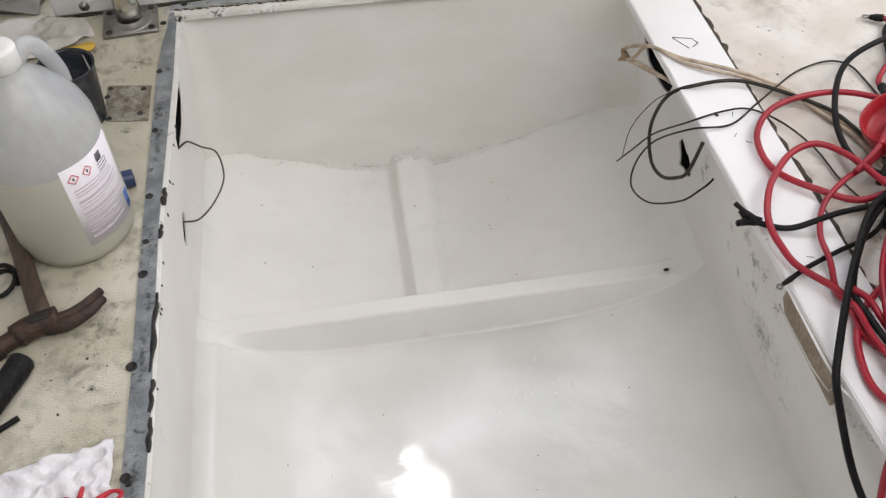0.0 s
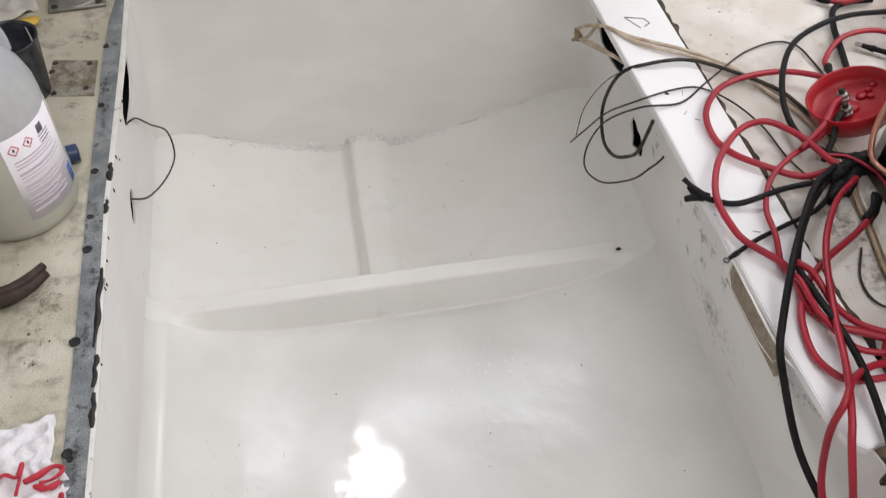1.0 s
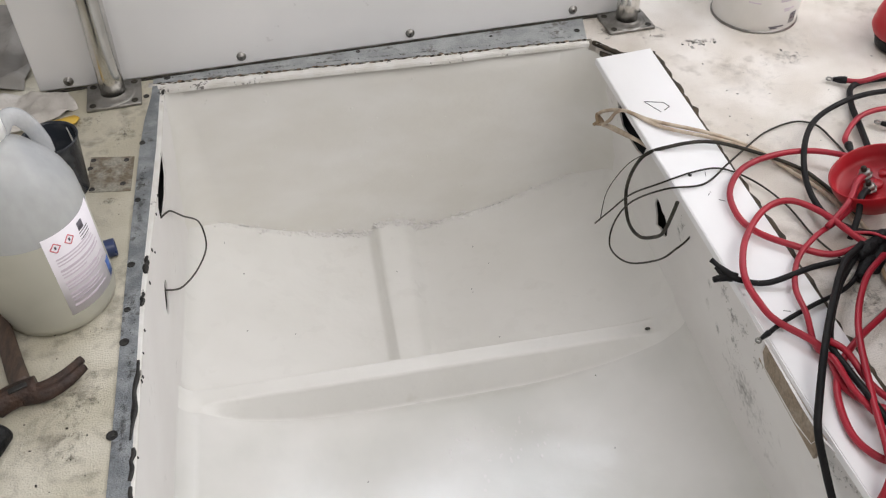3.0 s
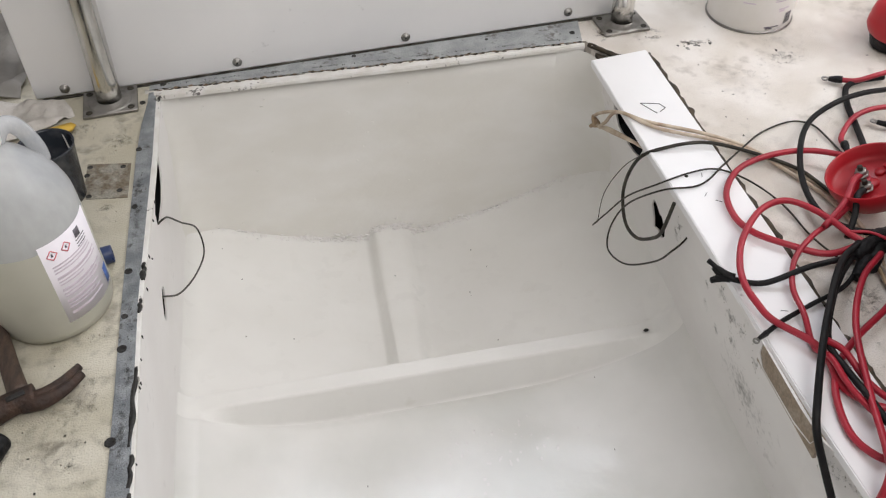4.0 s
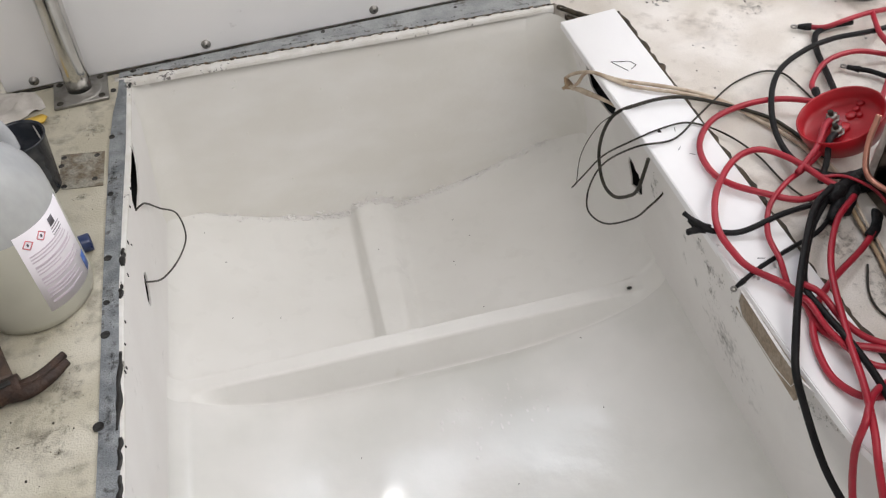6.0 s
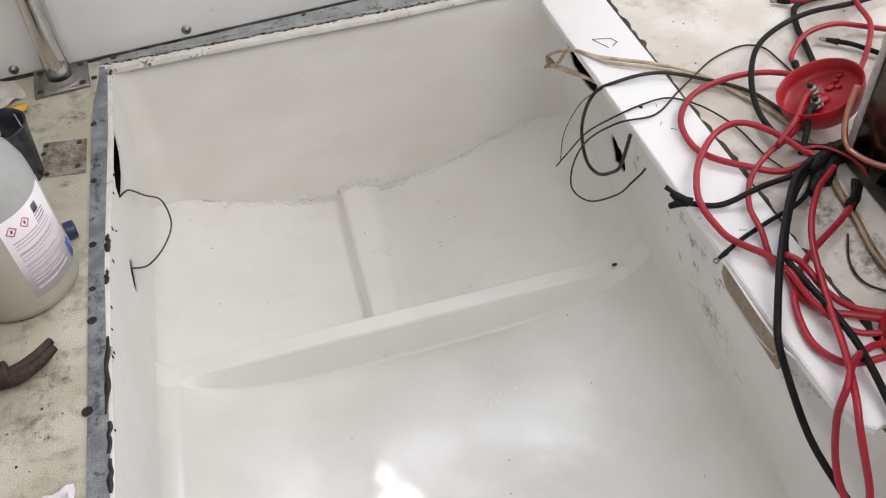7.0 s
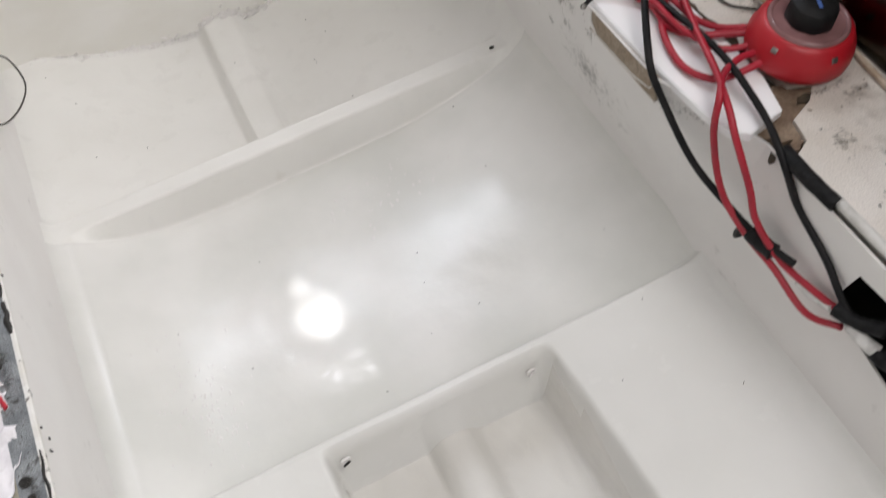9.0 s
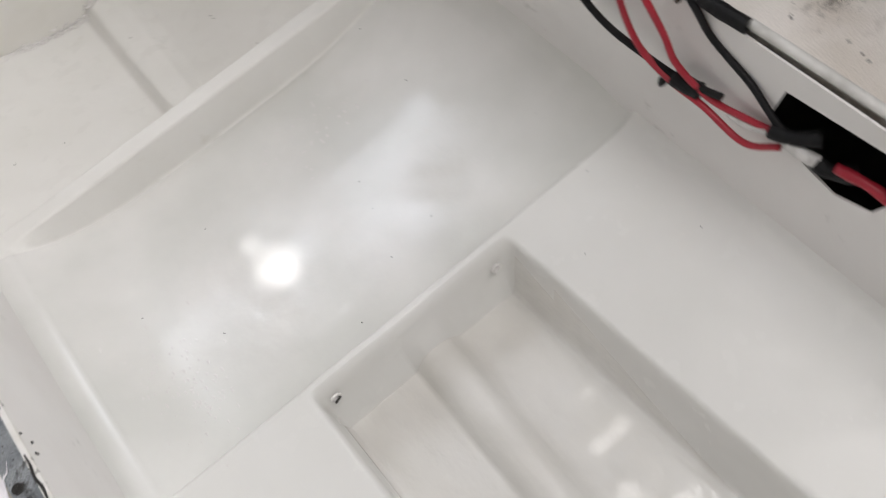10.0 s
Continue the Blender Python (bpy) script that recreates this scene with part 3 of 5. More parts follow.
# soft corners between bulkhead and sides
for sign, r0, r1, low in ((1, 0.03, 0.085, -0.36), (-1, 0.07, 0.11, -0.36)):
    bm = bmesh.new()
    rows = []
    for i in range(25):
        t = i / 24
        z_row = []
        for k in range(11):
            z = -0.0045 + (low + 0.0045) * k / 10
            r = r0 + (r1 - r0) * k / 10
            xw = (edge_shift(-0.04) - (0.011 + edge_shift(-0.04)) * smooth_step(-0.02, -0.3, z)) if sign > 0 else right_wall_x(-0.02, z)
            z_row.append(bm.verts.new((xw + sign * (r * t * t - 0.0001), 0.0001 - r * (1 - t) ** 2, z)))
        rows.append(z_row)
    for p, q in zip(rows, rows[1:]):
        for k in range(10):
            bm.faces.new((p[k], p[k + 1], q[k + 1], q[k]))
    part("cove", bm, M_BULK, bulk)

# raised bits of old resin on the bulkhead, and the rough torn fillet along its foot
for i in range(22):
    rnd = random.Random(i + 300)
    bm = bmesh.new()
    bmesh.ops.create_icosphere(bm, subdivisions=2, radius=1, matrix=Matrix.LocRotScale((rnd.uniform(0.05, 0.76), -0.0005, rnd.uniform(-0.33, -0.03)), None, (rnd.uniform(0.0012, 0.0038), 0.0012, rnd.uniform(0.001, 0.0025))))
    part("resin_drip", bm, M_BULK, bulk)
bm = bmesh.new()
rnd = random.Random(91)
for i in range(430):
    u = rnd.uniform(0.02, 0.80) if i < 190 else rnd.gauss(0.37, 0.10)
    much = 1.0 if i >= 190 else 0.6
    v = Vector((u, -abs(rnd.gauss(0, 0.005)) - 0.001, 0))
    v.z = floor_height(u, min(-0.002, v.y)) + rnd.uniform(-0.001, 0.003) * much
    if i % 4 == 0:
        v.y, v.z = -0.0008, v.z + abs(rnd.gauss(0, 0.008)) * much
    new_verts = bmesh.ops.create_icosphere(bm, subdivisions=2, radius=1, matrix=Matrix.LocRotScale(v, Euler((0, rnd.uniform(-0.5, 0.5), rnd.uniform(-0.4, 0.4))), Vector((rnd.uniform(1.5, 5.5), rnd.uniform(0.8, 2.2), rnd.uniform(0.5, 1.5))) * 0.001 * (0.7 + 0.7 * much)))["verts"]
    for w in new_verts:
        w.co += Vector((0.4, 1, 1)) * 0.0011 * noise.noise(w.co * 420)
tagged(part("torn_fillet", bm, M_WALL, bulk, "rough torn resin fillet"), kind="stuff")

for k, (x, n, sx) in enumerate(((0.03, 26, 0.02), (0.085, 30, 0.018), (0.49, 24, 0.02), (0.62, 20, 0.03), (0.30, 22, 0.04))):
    smudge(bulk, lambda u, v, x=x: (Vector((x + u, -0.003, floor_height(x + u, -0.014) + 0.006 + v)), Vector((1, 0, 0)), Vector((0, 0, 1)), Vector((0, -1, 0))), M_SMEAR, 300 + k, n, (sx, 0.0015), 0.0009)

# ---- decks either side ----
deck_left = mesh_object("deck_port", prism([(-1.6, -2.3), (-0.0115, -2.3), (-0.0115, 0.6), (-1.6, 0.6)], -0.022, 0.0), M_DECK, False)
tagged(deck_left, "cream non-skid deck stained with dark grime", "deck", kind="structure")
RIGHT_EDGE = [(-0.012, 0.0125), (0.793, 0.0125), (0.800, -0.006), (0.842, -0.046), (0.894, -0.050), (0.899, -0.30), (0.908, -0.76), (0.917, -0.90), (0.928, -0.975),
              (0.955, -0.985), (0.935, -1.005), (0.900, -1.02), (0.893, -1.052), (0.866, -1.066), (0.862, -1.10), (0.866, -1.4), (0.868, -2.3), (2.0, -2.3), (2.0, 0.6), (-0.012, 0.6)]
deck_right = mesh_object("deck_starboard", prism(RIGHT_EDGE, -0.022, 0.0), M_DECK_R, False)
tagged(deck_right, "scuffed cream fibreglass deck with a broken cut edge", "deck", kind="structure")
part("cut_edge", tube([(0.797, 0.004, -0.004), (0.842, -0.047, -0.004), (0.893, -0.052, -0.004)], 0.0046, 12, 8, None, 1.0, 0.6), M_GAP, deck_right, "dark raw cut edge of the deck")
part("cut_edge", tube([(0.895, -0.053, -0.003), (0.8985, -0.30, -0.003), (0.9075, -0.76, -0.003), (0.918, -0.905, -0.003)], 0.0066, 40, 8, None, 1.0, 1.1), M_GAP, deck_right)
part("broken_core", prism(ragged(0.912, -1.005, 0.062, 0.04, 30, 0.12, 12), -0.02, -0.006), M_CORE, deck_right, "broken brown deck core", smooth=False)
for k, (cx, cy, rx, ry) in enumerate(((0.862, -1.047, 0.014, 0.008), (0.885, -1.046, 0.009, 0.006), (0.935, -0.998, 0.012, 0.005), (0.876, -1.052, 0.008, 0.005))):
    part("core_chip", prism(ragged(cx, cy, rx, ry, 14, 0.35, 30 + k), -0.014, -0.004 + 0.0012 * k), M_CORE if k % 2 else M_GAP, deck_right, smooth=False)
# rebate shelf under the board, coloured dark for the shaded void round it
shelf = mesh_object("deck_rebate", prism([(0.806, -0.014), (0.845, -0.052), (0.93, -0.056), (0.93, -1.05), (0.862, -1.05), (0.852, -0.99), (0.828, -0.93), (0.812, -0.88)], -0.03, -0.012), M_GAP, False)
tagged(shelf, "wooden rebate under the loose board, darkened for the void", "deck", kind="structure")

# grey bedding strips left by the old hatch
strip_left = mesh_object("trim_port", prism([(0.0095, -2.3), (0.009, -1.05), (0.009, -0.8), (0.003, -0.62), (0.0, -0.5), (0.002, -0.29), (0.003, -0.18), (0.001, -0.02), (-0.002, 0.0), (-0.0125, 0.0), (-0.013, -0.03), (-0.020, -0.10), (-0.023, -0.18), (-0.0225, -0.40), (-0.0215, -0.52), (-0.0175, -0.75), (-0.016, -1.05), (-0.016, -2.3)], 0.0, 0.0025), M_STRIP, False)
tagged(strip_left, "grey cloth bedding strip with old screw holes", "trim", kind="structure")
lip_left = mesh_object("trim_port_edge", prism([(0.0155, -2.0), (0.015, -1.05), (0.0135, -0.8), (0.0085, -0.62), (0.006, -0.5), (0.010, -0.30), (0.0105, -0.18), (0.0085, -0.03), (0.006, 0.0), (-0.0113, 0.0), (-0.0113, -2.0)], -0.006, 0.0014, 0.0012), M_EDGE, False)
tagged(lip_left, "chipped white fibreglass edge", "trim", kind="structure")
strip_front = mesh_object("trim_bulkhead", prism([(-0.012, 0.0085), (0.785, 0.0085), (0.80, 0.09), (0.30, 0.052), (-0.012, 0.022)], 0.0, 0.003), M_STRIP_F, False)
tagged(strip_front, "blue-grey bedding strip along the bulkhead", "trim", kind="structure")
lip_front = mesh_object("trim_bulkhead_edge", prism([(0.006, -0.0165), (0.20, -0.0140), (0.36, -0.0140), (0.52, -0.0145), (0.60, -0.0105), (0.786, -0.008), (0.786, 0.0015), (-0.006, 0.0015), (-0.004, -0.012)], -0.006, 0.0035, 0.0016), M_EDGE, False)
tagged(lip_front, "white painted edge along the bulkhead", "trim", kind="structure")
rnd = random.Random(21)
for k in range(120):
    x = -0.004 + 0.0066 * k + rnd.uniform(-0.002, 0.002)
    y = 0.0052 + rnd.uniform(-0.0028, 0.0028)
    pts = [(x + 0.0045 * i, y + rnd.uniform(-0.0008, 0.0008), 0.0030 + rnd.uniform(-0.0005, 0.0004)) for i in range(3)]
    part("old_sealant", tube(pts, rnd.uniform(0.0007, 0.0019), 3, 6, lambda t: 0.4 + 0.7 * math.sin(math.pi * min(0.97, max(0.03, t))), 0.7, 0.9), (M_GAP, M_CORE, M_GAP, M_RUSTY)[k % 4], lip_front)


def old_hole(x, y, r, parent, z=0.0025, stretch=1.0):
    """A screw hole: a black disc for its shaded inside, with a slightly raised rim."""
    bm = lathe([(0.0, 0.0004), (r * 0.7, 0.0005), (r * 0.92, 0.0011), (r, 0.0006), (r * 1.02, -0.001)], 14)
    bmesh.ops.scale(bm, vec=(1, stretch, 1), verts=bm.verts)
    for v in bm.verts:
        v.co.x *= 1 + 0.15 * noise.noise((v.co.x * 300 + x * 50, v.co.y * 300, y * 20))
    part("screw_hole", moved(bm, Matrix.Translation((x, y, z))), M_BLACK, parent)


for x, y, r in ((-0.0195, -0.164, 0.0048), (-0.017, -0.308, 0.0048), (-0.0165, -0.448, 0.0056), (-0.0155, -0.534, 0.0045), (-0.0148, -0.591, 0.0064), (-0.0175, -0.734, 0.0068), (-0.0125, -0.880, 0.0062),
                (-0.008, -1.027, 0.0062), (-0.005, -1.046, 0.0045), (-0.009, -0.887, 0.004), (-0.006, -1.19, 0.006)):
    old_hole(x, y, r, strip_left)
old_hole(-0.022, -0.026, 0.005, deck_left, 0.0005)
for x, y, r in ((0.012, 0.021, 0.0055), (0.357, 0.044, 0.004), (0.47, 0.067, 0.005), (0.61, 0.05, 0.003), (0.775, 0.04, 0.0055)):
    old_hole(x, y, r, strip_front, 0.003)
for y0, y1, w in ((-0.435, -0.468, 0.006), (-0.505, -0.53, 0.004), (-0.625, -0.745, 0.0048), (-0.757, -0.80, 0.005), (-0.808, -0.852, 0.0042), (-0.012, -0.03, 0.003), (-1.0, -1.07, 0.002)):
    x = edge_shift(y0) - 0.001
    pts = [(x + 0.0012 * math.sin(k * 2.3 + y0 * 50), y0 + (y1 - y0) * k / 5, 0.0015) for k in range(6)]
    part("sealant", tube(pts, w * 1.05, 5, 8, lambda t: 0.35 + 0.65 * math.sin(math.pi * min(0.97, max(0.03, t))) ** 0.4, 0.6, 0.5), M_BLACK, lip_left)
for k in range(16):
    rnd = random.Random(500 + k)
    y, z = rnd.uniform(-1.15, -0.08), -rnd.uniform(0.004, 0.03) if k % 2 else -0.003
    bm = bmesh.new()
    bmesh.ops.create_icosphere(bm, subdivisions=1, radius=1, matrix=Matrix.LocRotScale(((0.004 if z > -0.004 else 0.0006) + edge_shift(y), y, z), None, (0.0012, rnd.uniform(0.001, 0.002), rnd.uniform(0.002, 0.006))))
    part("sealant_smear", bm, M_BLACK, lip_left)

for k, (x, y, n, sx, sy, r) in enumerate(((-0.014, -0.262, 150, 0.005, 0.020, 0.0014), (-0.012, -0.35, 90, 0.005, 0.03, 0.0010), (-0.010, -0.53, 90, 0.004, 0.02, 0.0011), (-0.006, -0.63, 110, 0.005, 0.03, 0.0010),
                                           (-0.006, -0.72, 90, 0.005, 0.04, 0.0009), (-0.004, -0.90, 120, 0.005, 0.05, 0.0010), (-0.004, -1.05, 120, 0.005, 0.05, 0.0011))):
    smudge(strip_left, on_deck(x, y, 0.0025), M_OLIVE, 140 + k, n, (sx, sy), r)
for k, (x, y, n, sx, sy, r) in enumerate(((-0.066, -0.757, 34, 0.006, 0.006, 0.0018), (-0.053, -0.561, 26, 0.006, 0.004, 0.0016), (-0.06, -0.30, 40, 0.010, 0.007, 0.0011), (-0.085, -0.73, 60, 0.03, 0.03, 0.0011),
                                           (-0.06, -0.66, 40, 0.02, 0.04, 0.0009), (-0.133, -0.085, 70, 0.03, 0.015, 0.0015), (-0.05, -0.13, 50, 0.02, 0.02, 0.0012), (-0.10, -0.88, 70, 0.03, 0.04, 0.0012), (-0.075, -1.0, 70, 0.03, 0.05, 0.0013))):
    smudge(deck_left, on_deck(x, y), M_GRIME, 160 + k, n, (sx, sy), r)
for k, (x, y, n, sx, sy, r) in enumerate(((0.99, -1.02, 60, 0.02, 0.008, 0.0018), (0.96, -1.0, 60, 0.03, 0.006, 0.0018), (0.97, -1.11, 30, 0.02, 0.01, 0.0018), (0.95, -1.18, 60, 0.03, 0.02, 0.0016), (1.0, -1.25, 60, 0.03, 0.04, 0.0016),
                                           (0.925, -1.07, 40, 0.012, 0.02, 0.0014), (0.985, -0.80, 60, 0.03, 0.05, 0.0012), (0.97, -0.69, 50, 0.025, 0.04, 0.0012))):
    smudge(deck_right, on_deck(x, y), M_GRIME, 180 + k, n, (sx, sy), r)

for k in range(9):
    smudge(strip_front, on_deck(0.03 + 0.088 * k, 0.0195, 0.0032), M_OLIVE, 400 + k, 34, (0.03, 0.0022), 0.0016)
for k, (x, y, n, sx, sy) in enumerate(((0.975, -0.033, 60, 0.010, 0.005), (1.0, -0.04, 60, 0.010, 0.004), (1.02, -0.036, 34, 0.006, 0.004), (0.92, -0.005, 50, 0.02, 0.006), (1.13, -0.12, 20, 0.03, 0.02), (0.83, 0.03, 40, 0.01, 0.02))):
    smudge(deck_right, on_deck(x, y), M_GRIME, 420 + k, n, (sx, sy), 0.0017)

# broad faint dirt trodden into both decks
for x, y, a, b in ((1.02, -0.16, 0.14, 0.13), (1.20, -0.30, 0.16, 0.16), (1.15, -0.05, 0.12, 0.10), (0.98, -0.36, 0.07, 0.12), (1.0, -0.78, 0.08, 0.14), (1.0, -1.15, 0.11, 0.11)):
    stain(deck_right, on_deck(x, y), M_STAIN_FAINT, a, b)
for x, y, a, b in ((0.99, -0.036, 0.042, 0.017), (0.93, 0.02, 0.05, 0.02), (0.835, 0.035, 0.03, 0.03), (0.876, 0.045, 0.075, 0.06)):
    stain(deck_right, on_deck(x, y, 0.0004), M_STAIN_DECK, a, b)
for x, y, a, b in ((-0.09, -0.36, 0.06, 0.08), (-0.10, -0.72, 0.07, 0.13), (-0.13, -0.11, 0.09, 0.06), (-0.09, -0.95, 0.08, 0.12)):
    stain(deck_left, on_deck(x, y), M_STAIN_FAINT, a, b)

# grime on the starboard deck
for k in range(70):
    rnd = random.Random(1200 + k)
    x, y = (rnd.gauss(0.99, 0.02), rnd.gauss(-0.045, 0.006)) if k < 16 else (rnd.uniform(0.93, 1.3), rnd.uniform(-0.5, 0.05)) if k < 50 else (rnd.uniform(0.9, 1.02), rnd.uniform(-1.35, -1.03))
    r = rnd.uniform(0.0006, 0.002) * (1.6 if k < 16 else 1.0)
    part("grime_spot", prism(ragged(x, y, r * rnd.uniform(1, 2), r, 9, 0.4, k, rnd.uniform(0, 3)), 0.0002, 0.0008), M_SCUFF if k % 3 else M_OLIVE, deck_right, smooth=False)

# scar of an old fitting
scar = part("fitting_scar", prism([(-0.099, -0.186), (-0.03, -0.196), (-0.0295, -0.282), (-0.093, -0.274), (-0.098, -0.24)], 0.0003, 0.0012), M_RUSTY, deck_left, "rust-stained square scar of a removed fitting", smooth=False)
for x, y in ((-0.094, -0.195), (-0.097, -0.215), (-0.042, -0.203), (-0.043, -0.262), (-0.089, -0.268)):
    old_hole(x, y, 0.0045, deck_left, 0.0008)
for k in range(40):
    rnd = random.Random(700 + k)
    x, y, r = rnd.uniform(-0.14, -0.03), rnd.uniform(-0.98, -0.30), rnd.choice((0.0006, 0.0008, 0.0011, 0.0017))
    part("grime_spot", prism(ragged(x, y, r, r * rnd.uniform(0.6, 1.3), 9, 0.35, k), 0.0002, 0.0008), M_OLIVE, deck_left, smooth=False)

# dirt specks that lie on the paint
for k in range(30):
    rnd = random.Random(900 + k)
    x, y = (rnd.uniform(0.05, 0.78), rnd.uniform(-1.3, -0.05))
    if 0.24 < x < 0.61 and y < -0.98 or -0.5 < y < -0.41:
        continue
    bm = box(-0.0005, 0.0005, -rnd.uniform(0.0004, 0.002), 0.001, -0.0004, 0.0005)
    part("dirt_speck", moved(bm, pose(x, y, floor_height(x, y) + 0.0006, 0, 0, rnd.uniform(0, 180))), M_OLIVE, floor_ob)
bm = bmesh.new()
bmesh.ops.create_icosphere(bm, subdivisions=2, radius=1, matrix=Matrix.LocRotScale((0.789, -0.4585, -0.297), None, (0.005, 0.003, 0.003)))
part("dirt_speck", bm, M_BLACK, floor_ob)
for x, z in ((0.272, -0.309), (0.551, -0.316)):
    part("drain_lip", moved(lathe([(0.004, 0), (0.0075, 0.001), (0.008, 0.004), (0.005, 0.005), (0.0045, 0.001)], 16), pose(x, -1.0225, z, 90, 0, 0)), M_WALL, floor_ob)
    # a black bar stands for the shaded slit; the pale one is plugged
    part("drain_hole", moved(box(-0.006, 0.006, -0.0015, 0.0015, -0.002, 0.002, 0.0012), pose(x, -1.028, z - 0.004, 0, 0, 18)), M_BLACK if x < 0.4 else M_WALL, floor_ob)


# a patch of bubbly resin on the floor
bm = bmesh.new()
rnd = random.Random(77)
for k in range(190):
    x, y = rnd.gauss(0.115, 0.032), rnd.gauss(-0.84, 0.06)
    if k > 130:
        x, y = rnd.gauss(0.50, 0.06), rnd.gauss(-0.60, 0.03)
    r = rnd.uniform(0.0005, 0.0014)
    bmesh.ops.create_icosphere(bm, subdivisions=2, radius=1, matrix=Matrix.LocRotScale((x, y, floor_height(x, y)), None, (r * 2.2, r * rnd.uniform(2.2, 4.5), r * 0.08)))
nubs = part("resin_bubbles", bm, M_BUBBLE, floor_ob, "small glossy bubbles in the paint")
tagged(nubs, kind="stuff")

aft_deck = mesh_object("deck_aft", box(-0.0115, 0.868, -2.3, -2.021, -0.022, 0.0), M_DECK, False)
tagged(aft_deck, "cream non-skid deck behind the opening", "deck", kind="structure")

# hull below the decks, coloured near black so the holes show unlit depth
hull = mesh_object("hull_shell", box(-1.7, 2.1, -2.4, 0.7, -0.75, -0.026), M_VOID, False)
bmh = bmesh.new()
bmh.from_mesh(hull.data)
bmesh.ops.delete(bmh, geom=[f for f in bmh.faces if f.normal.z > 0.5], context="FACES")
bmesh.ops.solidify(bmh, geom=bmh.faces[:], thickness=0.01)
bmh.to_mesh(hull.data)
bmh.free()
tagged(hull, "hull shell below the decks, blackened for the unlit void", "hull", kind="structure")

# ---- unseen room added round the boat; its pale walls bounce light ----
for name, dims in (("wall_unseen_fore", (-2.4, 3.0, 1.9, 1.95, -0.8, 2.6)), ("wall_unseen_aft", (-2.4, 3.0, -3.6, -3.55, -0.8, 2.6)),
                   ("wall_unseen_port", (-2.4, -2.35, -3.6, 1.95, -0.8, 2.6)), ("wall_unseen_starboard", (2.95, 3.0, -3.6, 1.95, -0.8, 2.6))):
    tagged(mesh_object(name, box(*dims), M_LINER, False), "plain pale wall added out of view to bounce light", "wall", kind="structure")
tagged(mesh_object("ceiling", box(-2.4, 3.0, -3.6, 1.95, 2.6, 2.65), M_LINER, False), "plain pale ceiling added out of view", "ceiling", kind="structure")
tagged(mesh_object("ground", box(-2.4, 3.0, -3.6, 1.95, -0.85, -0.8), M_LINER, False), "plain pale ground added out of view", "ground", kind="structure")

# ---- loose board beside the opening ----
board = mesh_object("loose_board", prism([(0.7795, -0.066), (0.8885, -0.052), (0.8945, -0.30), (0.903, -0.76), (0.908, -0.95), (0.893, -1.006), (0.84, -1.018), (0.824, -1.006), (0.8145, -0.97), (0.8065, -0.86), (0.7985, -0.62), (0.7935, -0.45), (0.785, -0.25)], -0.006, 0.008, 0.0015), M_PLANK, False)
tagged(board, "white plastic board laid along the deck edge", "board")
for a, b in (((0.820, -0.213), (0.851, -0.221)), ((0.820, -0.214), (0.838, -0.246)), ((0.851, -0.221), (0.857, -0.234)), ((0.857, -0.234), (0.845, -0.243))):
    v = Vector((b[0] - a[0], b[1] - a[1], 0))
    m = Matrix.Translation(((a[0] + b[0]) / 2, (a[1] + b[1]) / 2, 0.0083)) @ Matrix.Rotation(math.atan2(v.y, v.x), 4, "Z")
    part("pencil_line", moved(box(-v.length / 2, v.length / 2, -0.0007, 0.0007, -0.0002, 0.0003), m), M_MARK, board)
part("dark_spot", moved(lathe([(0, 0.0006), (0.003, 0.0004), (0.0034, -0.0004)], 10), Matrix.Translation((0.824, -0.412, 0.0082))), M_OLIVE, board)
for k in range(5):
    rnd = random.Random(60 + k)
    part("pencil_line", moved(box(-0.005, 0.005, -0.0004, 0.0004, -0.0002, 0.0003), pose(rnd.uniform(0.815, 0.885), rnd.uniform(-0.95, -0.1), 0.0083, 0, 0, rnd.uniform(0, 180))), M_MARK, board)

# ---- white door panel with its screws ----
door = thing("door_panel", (0.35, 0.065, 0.0), "white painted door panel screwed to the bulkhead", "door panel")
P0, P1 = Vector((-0.205, 0.0135, 0)), Vector((0.889, 0.091, 0))
along = (P1 - P0).normalized()
turn = Matrix.Translation(P0) @ Matrix.Rotation(math.atan2(along.y, along.x), 4, "Z")
part("sheet", moved(box(0, (P1 - P0).length, 0, 0.02, 0.004, 0.75, 0.004, 3), turn), M_PANEL, door)
for s, z in ((0.052, 0.019), (0.352, 0.021), (0.664, 0.021), (0.985, 0.023), (0.052, 0.35), (0.985, 0.35)):
    screw = part("screw", moved(lathe([(0, -0.0056), (0.0024, -0.0054), (0.0044, -0.0046), (0.0053, -0.0032), (0.0058, -0.0026), (0.0082, -0.0022), (0.0088, 0.001)], 20), turn @ pose(s, 0, z, -90, 0, 0)), M_DULL, door, "worn steel screw with cup washer")
    for a in (35, 125):
        part("slot", moved(box(-0.0026, 0.0026, -0.0005, 0.0005, -0.0006, 0.0006), turn @ pose(s, -0.0053, z, 90, a, 0)), M_BLACK, screw)
part("dark_joint", tube([P0 + along * 0.01 + Vector((0, -0.001, 0.002)), P0 + along * 0.5 + Vector((0, -0.001, 0.002)), P1 + Vector((0, -0.001, 0.002))], 0.0028, 30, 7, None, 1.0, 0.7), M_OLIVE, door, "grimy gap under the panel")


